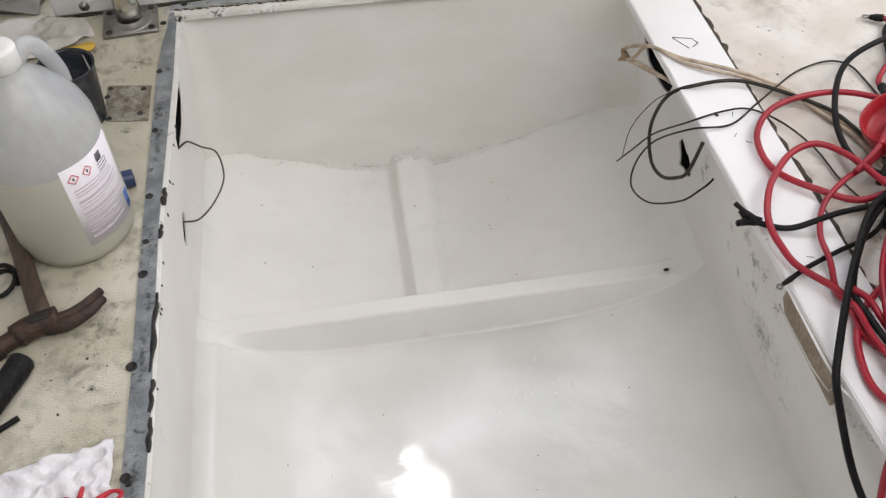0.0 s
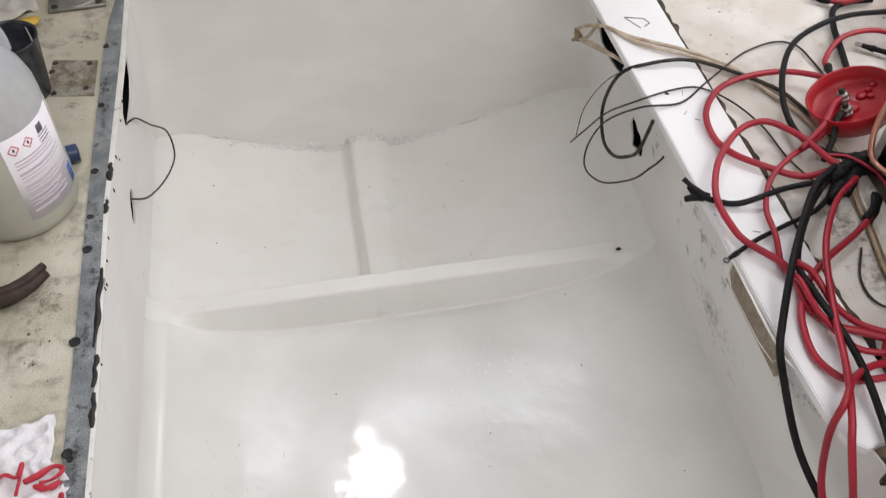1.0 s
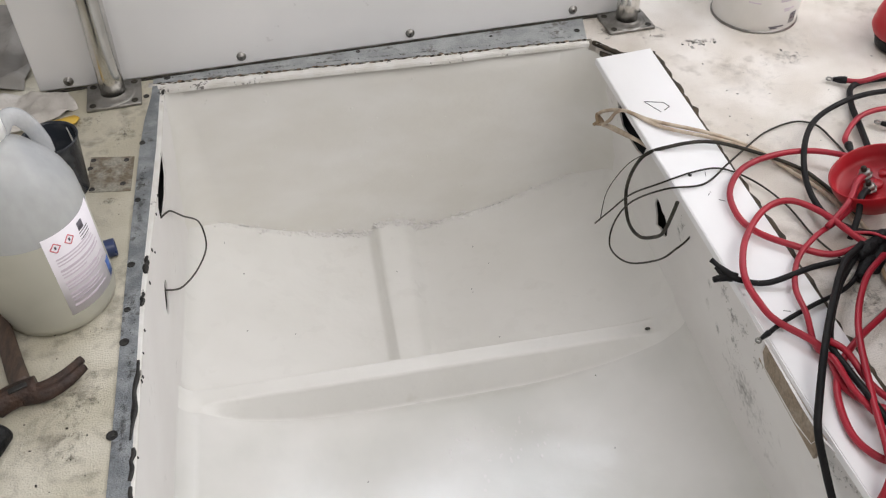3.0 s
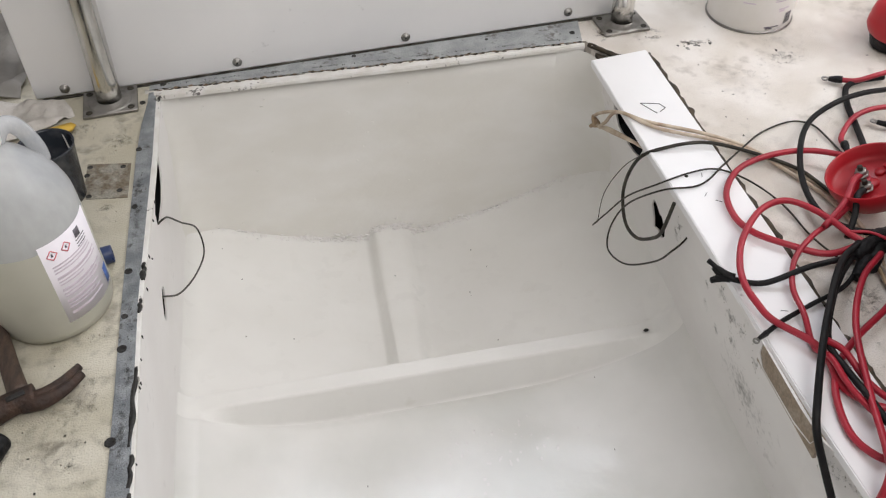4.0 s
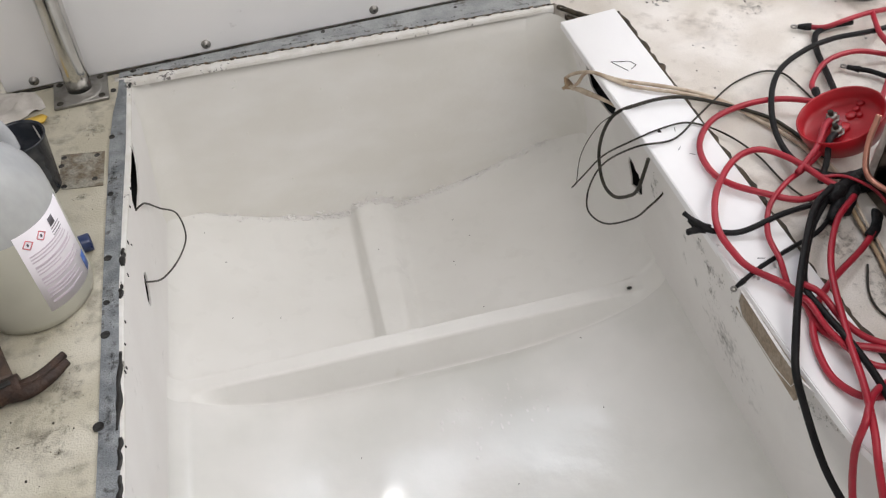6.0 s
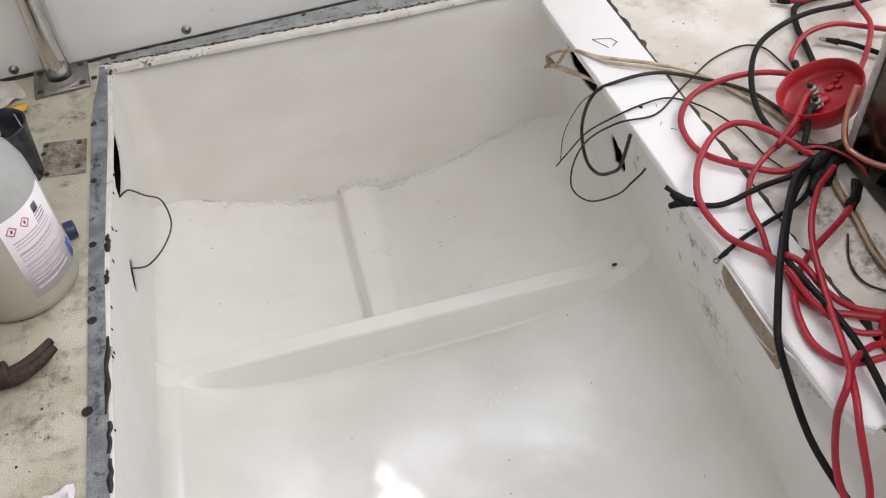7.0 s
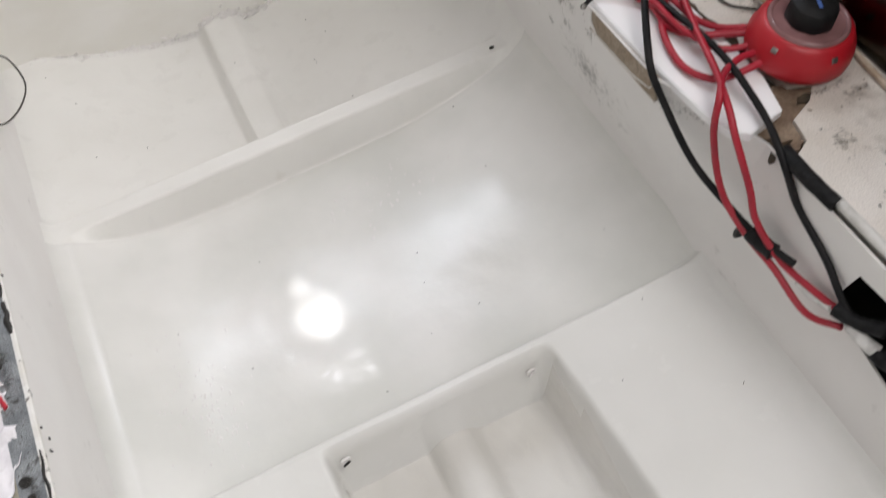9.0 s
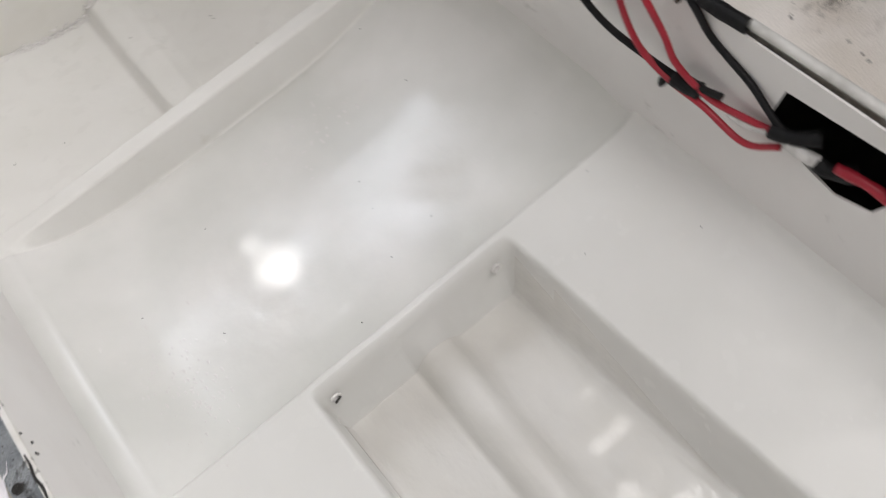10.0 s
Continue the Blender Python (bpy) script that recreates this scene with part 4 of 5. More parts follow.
# ---- stanchions ----
def stanchion(cx, cy, w, d, rot, lean):
    ob = thing("stanchion", (cx, cy, 0), "polished stainless tube post welded to a bolted base plate", "post", "stanchions by the bulkhead")
    m = pose(cx, cy, 0, 0, 0, rot)
    plate = part("base_plate", moved(box(-w / 2, w / 2, -d / 2, d / 2, 0.0005, 0.007, 0.002), m), M_DULL, ob, "dull scratched steel base plate")
    part("pole", moved(tube([(0, 0, 0.006), (lean * 0.3, 0, 0.3), (lean, 0, 1.0)], 0.021, 6, 28), m), M_STEEL, ob)
    part("weld_collar", moved(lathe([(0.0215, 0.013), (0.0245, 0.0105), (0.032, 0.0088), (0.036, 0.0084), (0.0375, 0.006)], 28), m), M_DULL, ob)
    for sx in (-1, 1):
        for sy in (-1, 1):
            bolt = part("bolt_hole", moved(lathe([(0, 0.0004), (0.0035, 0.0004), (0.0055, 0.001), (0.0062, -0.0005)], 14), m @ Matrix.Translation((sx * (w / 2 - 0.011), sy * (d / 2 - 0.010), 0.007))), M_OLIVE, plate)
    return ob


stanchion(-0.076, -0.018, 0.092, 0.078, 5, 0.035)
stanchion(0.876, 0.052, 0.092, 0.070, 5, 0.0)

# ---- gallon jug ----
JX, JY = -0.106, -0.494
jug = thing("gallon_jug", (JX, JY, 0), "half-full milky plastic gallon jug with printed label", "jug")
JM = Matrix.Translation((JX, JY, 0)) @ Matrix.Diagonal((0.955, 0.955, 1.06, 1))
part("bottle", moved(lathe([(0.0, 0.006), (0.052, 0.003), (0.066, 0.002), (0.0765, 0.008), (0.079, 0.018), (0.079, 0.160), (0.0775, 0.178), (0.071, 0.197), (0.059, 0.216), (0.043, 0.234), (0.028, 0.247), (0.0205, 0.254), (0.0195, 0.270), (0.0, 0.270)], 56), JM), M_HDPE, jug)
part("liquid", moved(lathe([(0.0, 0.0016), (0.0665, 0.0012), (0.0770, 0.0075), (0.0793, 0.018), (0.0793, 0.1475), (0.0785, 0.1485), (0.0, 0.1485)], 56), JM), M_LIQUID, jug, "pale straw-coloured liquid")
part("cap", moved(lathe([(0.0215, 0.258), (0.0225, 0.259), (0.0225, 0.279), (0.021, 0.282), (0.012, 0.2815), (0.0, 0.2812)], 40), JM), M_CAP, jug, "white ribbed screw cap")
ha = radians(46)
hd = Vector((math.cos(ha), math.sin(ha), 0))
part("handle", moved(tube([hd * 0.016 + Vector((0, 0, 0.254)), hd * 0.030 + Vector((0, 0, 0.266)), hd * 0.044 + Vector((0, 0, 0.261)), hd * 0.055 + Vector((0, 0, 0.243)), hd * 0.062 + Vector((0, 0, 0.220)), hd * 0.063 + Vector((0, 0, 0.202))], 0.0105, 8, 14), JM), M_HDPE, jug)


def band(r, a0, a1, z0, z1, steps=14):
    """A strip wrapped round the z axis between two angles, in degrees."""
    bm = bmesh.new()
    rows = [[bm.verts.new((rr * math.cos(radians(a0 + (a1 - a0) * i / steps)), rr * math.sin(radians(a0 + (a1 - a0) * i / steps)), z)) for i in range(steps + 1)]
            for rr, z in ((r - 0.0012, z0), (r, z0), (r, z1), (r - 0.0012, z1))]
    for a, b in zip(rows, rows[1:]):
        for i in range(steps):
            bm.faces.new((a[i], a[i + 1], b[i + 1], b[i]))
    return bm


A0, A1 = -64, 4
label = part("label", moved(band(0.0798, A0, A1, 0.033, 0.156, 24), JM), M_LABEL, jug, "white paper label with hazard diamonds and fine print")
rnd = random.Random(5)
for k in range(17):
    z = 0.122 - 0.0048 * k - (0.003 if k % 4 == 3 else 0)
    part("print_line", moved(band(0.0802, A0 + 6, A0 + 6 + rnd.uniform(26, 54), z - 0.0009, z + 0.0009, 8), JM), M_INK, label)
part("print_block", moved(band(0.0802, A1 - 10, A1 + 0.5, 0.036, 0.062, 6), JM), M_BLUE, label, "blue printed corner")
part("print_block", moved(band(0.0802, A0 + 38, A0 + 46, 0.137, 0.149, 5), JM), M_INKD, label)
for k in range(3):
    part("print_line", moved(band(0.0802, A0 + 37, A0 + 52, 0.1335 - 0.0045 * k, 0.1345 - 0.0045 * k, 5), JM), M_INKD, label)
for c in (A0 + 10, A0 + 25):
    for da, dz, t in ((-1, 1, 1), (1, 1, -1), (-1, -1, -1), (1, -1, 1)):
        m = JM @ Matrix.Rotation(radians(c + da * 2.6), 4, "Z") @ Matrix.Translation((0.0802, 0, 0.139 + dz * 0.0035)) @ Matrix.Rotation(radians(45 * t), 4, "X")
        part("hazard_line", moved(box(-0.0003, 0.0003, -0.005, 0.005, -0.0006, 0.0006), m), M_HAZ, label)
    part("hazard_mark", moved(box(-0.0003, 0.0003, -0.0012, 0.0012, -0.002, 0.002), JM @ Matrix.Rotation(radians(c), 4, "Z") @ Matrix.Translation((0.0802, 0, 0.139))), M_INKD, label)

# ---- other loose things on the cream deck ----
cup = thing("plastic_cup", (-0.124, -0.262, 0), "smoky dark plastic cup standing behind the jug", "cup")
CM = Matrix.Translation((-0.124, -0.262, 0))
part("cup_wall", moved(lathe([(0.0, 0.001), (0.030, 0.001), (0.032, 0.004), (0.041, 0.098), (0.0425, 0.101), (0.0405, 0.102), (0.0385, 0.098), (0.030, 0.012), (0.0, 0.011)], 40), CM), M_CUP, cup)
part("streak", moved(tube([(0.02, 0.033, 0.094), (0.023, 0.0275, 0.078), (0.025, 0.0245, 0.068)], 0.0014, 5, 6, None, 1, 0.5), CM), M_WTAPE, cup, "pale resin streak")

tube_end = thing("pipe_offcut", (-0.046, -0.415, 0.0), "short dark blue plastic pipe offcut lying on deck", "pipe offcut")
part("shell", moved(lathe([(0.0095, 0.0), (0.0125, 0.0), (0.013, 0.002), (0.013, 0.038), (0.0125, 0.04), (0.0095, 0.04), (0.009, 0.02), (0.0095, 0.0)], 24), pose(-0.037, -0.418, 0.0135, 0, -90, 14)), M_NAVY, tube_end)

brush = thing("yellow_scraper", (-0.16, -0.095, 0), "yellow plastic scraper half under a white cloth", "scraper")
part("blade", moved(prism([(-0.05, -0.02), (0.028, 0.0), (0.034, 0.012), (0.028, 0.02), (-0.05, 0.014)], 0.002, 0.010, 0.003), pose(-0.158, -0.098, 0.001, 0, 0, 12)), M_YELLOW, brush)
stick = mesh_object("wooden_stick", moved(box(-0.012, 0.012, -0.06, 0.06, 0, 0.02, 0.003), pose(-0.262, -0.345, 0.105, 42, 0, -18)), M_OAK)
tagged(stick, "pale wooden stick leaning behind the jug", "stick")


def crumpled(name, outline, high, seed, mat, label_text, category, step=0.007, droop=0.35, scale=28, base=0.0012):
    """A sheet with sharp folds lying on the deck."""
    cx, cy = sum(p[0] for p in outline) / len(outline), sum(p[1] for p in outline) / len(outline)
    edge = [Vector(p).lerp(Vector(q), k / 8) for p, q in zip(outline, (*outline[1:], outline[0])) for k in range(8)]
    rings = max(8, int(max((p - Vector((cx, cy))).length for p in edge) / step))
    bm = bmesh.new()

    def point(x, y):
        ridge = 1 - abs(noise.noise((x * scale, y * scale, seed))) * 2.2
        ridge2 = 1 - abs(noise.noise((x * scale * 2.4, y * scale * 2.4, seed + 9))) * 2.2
        z = base + high * max(0.0, 0.6 * ridge + 0.3 * ridge2 - droop)
        return bm.verts.new((x + 0.004 * noise.noise((x * 40, y * 40, seed)), y + 0.004 * noise.noise((x * 40, y * 40, seed + 5)), z))

    middle = point(cx, cy)
    last = None
    for i in range(1, rings + 1):
        row = [point(cx + (p.x - cx) * i / rings, cy + (p.y - cy) * i / rings) for p in edge]
        for k in range(len(edge)):
            j = (k + 1) % len(edge)
            bm.faces.new((middle, row[k], row[j]) if last is None else (last[k], row[k], row[j], last[j]))
        last = row
    top = bmesh.ops.extrude_face_region(bm, geom=bm.faces[:])
    bmesh.ops.translate(bm, vec=(0, 0, 0.0008), verts=[g for g in top["geom"] if isinstance(g, bmesh.types.BMVert)])
    ob = mesh_object(name, bm, mat)
    return tagged(ob, label_text, category)


tissue = crumpled("paper_towel", [(-0.20, -0.87), (-0.15, -0.855), (-0.088, -0.842), (-0.03, -0.833), (-0.026, -0.86), (-0.03, -0.885), (-0.008, -0.91), (-0.004, -0.96), (-0.006, -1.0), (-0.03, -1.05), (-0.12, -1.06), (-0.2, -1.0)],
                  0.022, 4.0, M_TISSUE, "crumpled white paper towel with red smears on deck", "paper towel", 0.005)
for pts in ([(-0.083, -0.915), (-0.072, -0.900), (-0.058, -0.905), (-0.054, -0.890), (-0.056, -0.925)], [(-0.05, -0.912), (-0.036, -0.906), (-0.022, -0.898), (-0.012, -0.903), (-0.02, -0.912), (-0.034, -0.915)], [(-0.04, -0.918), (-0.024, -0.922), (-0.013, -0.916)],
            [(-0.085, -0.925), (-0.08, -0.91)], [(-0.012, -0.93), (-0.007, -0.945)]):
    part("red_smear", tube([(x, y, 0.0125) for x, y in pts], 0.0036, 6, 8, lambda t: 0.7 + 0.5 * abs(math.sin(t * 7)), 0.5, 0.5), M_BLOOD, tissue)
crumpled("cloth", [(-0.42, 0.0), (-0.24, 0.012), (-0.215, 0.005), (-0.15, -0.012), (-0.135, -0.045), (-0.16, -0.07), (-0.22, -0.10), (-0.30, -0.14), (-0.42, -0.16)], 0.022, 2.0, M_CLOTH,
         "crumpled grubby white cloth beside the panel", "cloth", 0.008, 0.2, 14)
plastic = crumpled("plastic_sheet", [(-0.75, 0.02), (-0.235, 0.03), (-0.225, 0.10), (-0.22, 0.34), (-0.75, 0.34)], 0.03, 7.0, M_SHEET, "grey-white plastic sheeting behind the panel", "sheeting", 0.012, 0.2, 9)

# rusty claw hammer
hammer = thing("claw_hammer", (-0.13, -0.65, 0), "rusty claw hammer with a dirty handle lying on deck", "hammer")
part("handle", tube([(-0.127, -0.655, 0.019), (-0.143, -0.615, 0.019), (-0.162, -0.565, 0.018), (-0.188, -0.50, 0.017), (-0.225, -0.42, 0.017), (-0.262, -0.345, 0.017)], 0.0145, 8, 14, lambda t: 1.0 - 0.12 * math.sin(math.pi * t), 0.8), M_HICK, hammer)
part("head", tube([(-0.178, -0.699, 0.018), (-0.169, -0.692, 0.018), (-0.158, -0.684, 0.018), (-0.146, -0.674, 0.018), (-0.128, -0.664, 0.018), (-0.108, -0.658, 0.018)], 0.0155, 6, 14,
                  lambda t: 0.92 if t < 0.2 else (0.72 if t < 0.45 else 0.98), 1.05), M_RUST, hammer)
for dx, dy in ((0.0, 0.006), (0.005, -0.005)):
    part("claw", tube([(-0.122, -0.668 + dy * 0.4, 0.018), (-0.100 + dx * 0.5, -0.667 + dy * 0.8, 0.019), (-0.079 + dx, -0.652 + dy, 0.018), (-0.062 + dx, -0.625 + dy * 1.2, 0.012)], 0.0115, 7, 10, lambda t: 1.0 - 0.55 * t, 0.62), M_RUST, hammer)
part("wedge_eye", moved(box(-0.011, 0.011, -0.004, 0.004, -0.001, 0.0012, 0.0008), pose(-0.125, -0.668, 0.0335, 0, 0, 25)), M_BLACK, hammer)

grip = thing("tool_handle", (-0.155, -0.74, 0), "black plastic tool handle lying on deck", "tool")
part("grip", tube([(-0.141, -0.713, 0.0155), (-0.150, -0.735, 0.0155), (-0.165, -0.765, 0.0155), (-0.182, -0.80, 0.0155)], 0.0155, 6, 16, lambda t: 0.86 if t < 0.05 else 1.0), M_TAPE, grip)
pin = mesh_object("nail_punch", tube([(-0.139, -0.786, 0.004), (-0.155, -0.797, 0.004), (-0.175, -0.81, 0.004)], 0.0035, 5, 10), M_CABLE)
tagged(pin, "thin dark steel punch lying on deck", "punch")
clip = mesh_object("coiled_wire", tube([(-0.19 + 0.018 * math.cos(a * 0.7), -0.585 + 0.024 * math.sin(a * 0.7), 0.004 + 0.0012 * a) for a in range(16)], 0.0032, 4, 8), M_CABLE)
tagged(clip, "small coil of black wire beside the hammer", "wire")

# ---- paint can ----
can = thing("paint_can", (1.135, 0.046, 0), "white labelled gallon paint can on deck", "paint can")
KM = Matrix.Translation((1.135, 0.046, 0))
part("can_wall", moved(lathe([(0.0, 0.003), (0.079, 0.002), (0.080, 0.004), (0.080, 0.186), (0.0, 0.186)], 56), KM), M_CAN, can)
part("bottom_rim", moved(lathe([(0.080, 0.0005), (0.0825, 0.001), (0.0828, 0.003), (0.0805, 0.0048)], 56), KM), M_DULL, can)
part("top_rim", moved(lathe([(0.080, 0.184), (0.0835, 0.185), (0.084, 0.189), (0.081, 0.191), (0.074, 0.186), (0.0, 0.185)], 56), KM), M_DULL, can)
for k in range(7):
    part("bar_print", moved(band(0.0806, -66 + 2.0 * k, -65 + 2.0 * k + 0.3 * (k % 3), 0.014, 0.036, 2), KM), M_INKD, can)
for k, (a, w, z) in enumerate(((-96, 22, 0.012), (-94, 10, 0.009), (-80, 17, 0.047), (-79, 9, 0.043), (-88, 26, 0.068), (-88, 22, 0.064), (-87, 25, 0.072), (-130, 16, 0.06))):
    part("print_line", moved(band(0.0806, a, a + w, z, z + 0.0022, 6), KM), M_INK if k > 1 else M_INKD, can)


# ---- battery switches ----
def battery_switch(place, m, label_text):
    ob = thing("battery_switch", place, label_text, "battery switch", "battery switches")
    body = part("body", moved(lathe([(0.0, 0.0), (0.061, 0.0), (0.0655, 0.003), (0.0665, 0.012), (0.0655, 0.022), (0.0635, 0.030), (0.058, 0.042), (0.054, 0.047), (0.050, 0.0485), (0.0, 0.0485)], 64), m), M_REDP, ob)
    part("dial_rim", moved(lathe([(0.0505, 0.0475), (0.049, 0.052), (0.0465, 0.0535), (0.044, 0.052), (0.043, 0.0495)], 56), m), M_LENS, ob, "clear raised rim round the dial")
    part("dial_plate", moved(lathe([(0.0, 0.0505), (0.0435, 0.0502)], 48), m), M_LENS, ob)
    bm = lathe([(0.031, 0.050), (0.0315, 0.060), (0.030, 0.072), (0.026, 0.0765), (0.0, 0.0775)], 8)
    bmesh.ops.bevel(bm, geom=[e for e in bm.edges if not e.is_boundary], offset=0.0025, segments=2, affect="EDGES")
    knob = part("knob", moved(bm, m @ pose(0, 0, 0, 0, 0, 12)), M_CABLE, ob, "black faceted knob")
    part("pointer", moved(box(-0.0022, 0.0022, -0.014, 0.014, 0.0772, 0.0784, 0.0004), m @ pose(0.002, 0, 0, 0, 0, -25)), M_BLUE, knob)
    for a in (195, 265, 340, 60, 120):
        part("screw_recess", moved(box(-0.0035, 0.0035, -0.004, 0.004, -0.0008, 0.0008, 0.0006), m @ Matrix.Rotation(radians(a), 4, "Z") @ pose(0.0617, 0, 0.036, 0, 62, 0)), M_DULL, body)
    return ob


S1 = pose(0.966, -0.936, 0.009, 2, 4, 0) @ Matrix.Scale(0.96, 4)
battery_switch((0.965, -0.928, 0.0), S1, "round red battery switch with black knob on deck")
battery_switch((1.385, -0.06, 0.0), pose(1.385, -0.06, 0.062, 96, 0, 62) @ Matrix.Scale(0.96, 4), "red battery switch lying on its side near the can")

# the same kind of switch turned over, its terminals showing
flip = thing("upturned_switch", (1.07, -0.5, 0), "upturned red battery switch with two cabled terminal bolts", "battery switch", "battery switches")
F = pose(1.066, -0.522, 0.034, -9, -24, 0) @ Matrix.Scale(0.93, 4)
part("shell", moved(lathe([(0.0, -0.006), (0.050, -0.006), (0.056, -0.002), (0.064, 0.020), (0.0665, 0.038), (0.0655, 0.0395), (0.0635, 0.038), (0.061, 0.022), (0.055, 0.012), (0.0, 0.011)], 64), F), M_REDP, flip)
for x, y, r in ((0.02, 0.015, 0.008), (0.034, 0.022, 0.005), (0.03, 0.006, 0.005), (0.045, 0.03, 0.006), (-0.002, -0.002, 0.011), (-0.014, -0.035, 0.008)):
    part("moulded_boss", moved(lathe([(0.0, 0.0165), (r * 0.9, 0.0165), (r, 0.0155), (r, 0.010)], 18), F @ Matrix.Translation((x, y, 0))), M_REDP, flip)
for x, y in ((-0.006, 0.022), (-0.016, -0.012)):
    bolt = part("terminal_bolt", moved(lathe([(0.0, 0.036), (0.004, 0.0355), (0.0045, 0.034), (0.0045, 0.010)], 12), F @ Matrix.Translation((x, y, 0))), M_OLIVE, flip, "corroded terminal bolt")
    part("nut", moved(lathe([(0.0045, 0.028), (0.009, 0.0275), (0.0095, 0.021), (0.0095, 0.0195), (0.012, 0.019), (0.012, 0.0175), (0.004, 0.017)], 6), F @ Matrix.Translation((x, y, 0))), M_DULL, bolt)

for (x, y), mat, ends in (((-0.016, -0.012), M_CABLE, [(1.005, -0.575, 0.038), (0.985, -0.60, 0.022)]), ((-0.006, 0.022), M_RED, [(1.00, -0.552, 0.045), (0.96, -0.578, 0.028)])):
    top = F @ Vector((x, y, 0.0195))
    part("terminal_lead", tube([top, top + Vector((-0.022, -0.016, 0.002)), *ends], 0.0046, 8, 10, lambda t: 1.12 if t < 0.4 else 1.0), mat, flip)

# ---- red tool at the edge of view ----
tool = thing("power_tool", (1.337, -0.125, 0), "red and black moulded plastic tool standing on deck", "tool")
part("rubber_base", moved(lathe([(0.0, 0.0005), (0.030, 0.0005), (0.038, 0.006), (0.043, 0.022), (0.044, 0.030), (0.030, 0.034), (0.0, 0.034)], 32), Matrix.Translation((1.337, -0.125, 0))), M_TAPE, tool, "black rubber base")
shell_bm = lathe([(0.0, 0.024), (0.040, 0.024), (0.049, 0.032), (0.054, 0.046), (0.0535, 0.058), (0.051, 0.064), (0.052, 0.070), (0.047, 0.088), (0.036, 0.102), (0.018, 0.109), (0.0, 0.110)], 40)
for v in shell_bm.verts:
    a = math.atan2(v.co.y, v.co.x)
    v.co.x *= 1 + 0.035 * math.sin(a * 5) * smooth_step(0.03, 0.05, v.co.z)
    v.co.y *= 1 + 0.035 * math.sin(a * 5) * smooth_step(0.03, 0.05, v.co.z)
part("housing", moved(shell_bm, Matrix.Translation((1.337, -0.125, 0))), M_REDP, tool)

# ---- aluminium box ----
tank = thing("metal_box", (1.3, -0.95, 0), "brushed aluminium box with a rough welded edge", "metal box")
part("shell", moved(box(0.0, 0.55, -0.85, 0.0, 0.001, 0.42, 0.003), pose(1.050, -0.615, 0, 0, 0, -2.4)), M_BOX, tank, smooth=False)
part("weld", moved(tube([(0.0, 0.0, 0.004), (0, 0, 0.15), (0, 0, 0.3), (0, 0, 0.42)], 0.006, 14, 9, None, 1.0, 0.5), pose(1.050, -0.615, 0, 0, 0, -2.4)), M_WELD, tank, "rough pale weld bead")


# ---- cables ----
def lug(points, k, parent, m_ring=M_DULL, size=1.0):
    """A crimped ring terminal with a taped neck at the end of a cable."""
    a, b = Vector(points[k]), Vector(points[1 if k == 0 else -2])
    way = (a - b).normalized()
    part("sleeve", tube([a - way * 0.012 * size, a + way * 0.004, a + way * 0.016 * size], 0.0078 * size, 4, 10, lambda t: 1.0 - 0.3 * t, 1.0, 0.3), M_TAPE, parent, "black shrink sleeve")
    part("tongue", tube([a + way * 0.010 * size, a + way * 0.015 * size, a + way * 0.0195 * size], 0.0042 * size, 3, 8, None, 0.35), m_ring, parent)
    m = Matrix.Translation(a + way * 0.0235 * size) @ Matrix.Rotation(math.atan2(way.y, way.x), 4, "Z")
    part("ring_terminal", moved(lathe([(0.0042 * size, -0.001), (0.0075 * size, -0.001), (0.0075 * size, 0.0012), (0.0042 * size, 0.0012), (0.0042 * size, -0.001)], 16), m), m_ring, parent, "dull crimped ring terminal")


def cable(name, points, radius, mat, label_text, category="cable", group="", lugs=()):
    ob = mesh_object(name, tube(points, radius * GAUGE, 9, 12, None, 1.0, 0.03), mat)
    tagged(ob, label_text, category, group)
    for k in lugs:
        lug(points, k, ob, size=0.8 * radius / 0.0068)
    return ob


GAUGE = 0.66
RED, BLK = "red battery cables", "black battery cables"
RL, BL = "thick red battery cable looped over the deck", "thick black battery cable looped over the deck"
cable("battery_cable", [(0.986, -0.623, 0.034), (0.940, -0.657, 0.038), (0.890, -0.721, 0.040), (0.843, -0.790, 0.040), (0.808, -0.853, 0.026), (0.797, -0.882, 0.010), (0.801, -0.910, -0.022), (0.808, -0.949, -0.062), (0.814, -0.982, -0.085), (0.820, -1.028, -0.097), (0.828, -1.077, -0.107), (0.832, -1.122, -0.099), (0.835, -1.14, -0.096)], 0.0072, M_CABLE, "thick black battery cable hanging over the side wall", "cable", BLK)
cable("battery_cable", [(0.976, -0.632, 0.022), (0.922, -0.686, 0.022), (0.868, -0.766, 0.024), (0.864, -0.818, 0.028), (0.866, -0.876, 0.034), (0.866, -0.935, 0.034), (0.860, -1.005, 0.024), (0.848, -1.05, 0.020), (0.845, -1.082, -0.003), (0.849, -1.106, -0.034), (0.846, -1.167, -0.058), (0.842, -1.221, -0.087), (0.86, -1.25, -0.092)], 0.0068, M_CABLE, "thick black battery cable running into the wall hole", "cable", BLK)
cable("battery_cable", [(1.345, -0.261, 0.016), (1.272, -0.270, 0.016), (1.188, -0.284, 0.026), (1.123, -0.304, 0.028), (1.060, -0.341, 0.028), (1.014, -0.399, 0.028), (0.978, -0.480, 0.026), (0.971, -0.550, 0.026), (1.001, -0.592, 0.026), (1.047, -0.605, 0.026)], 0.007, M_CABLE, BL, "cable", BLK)
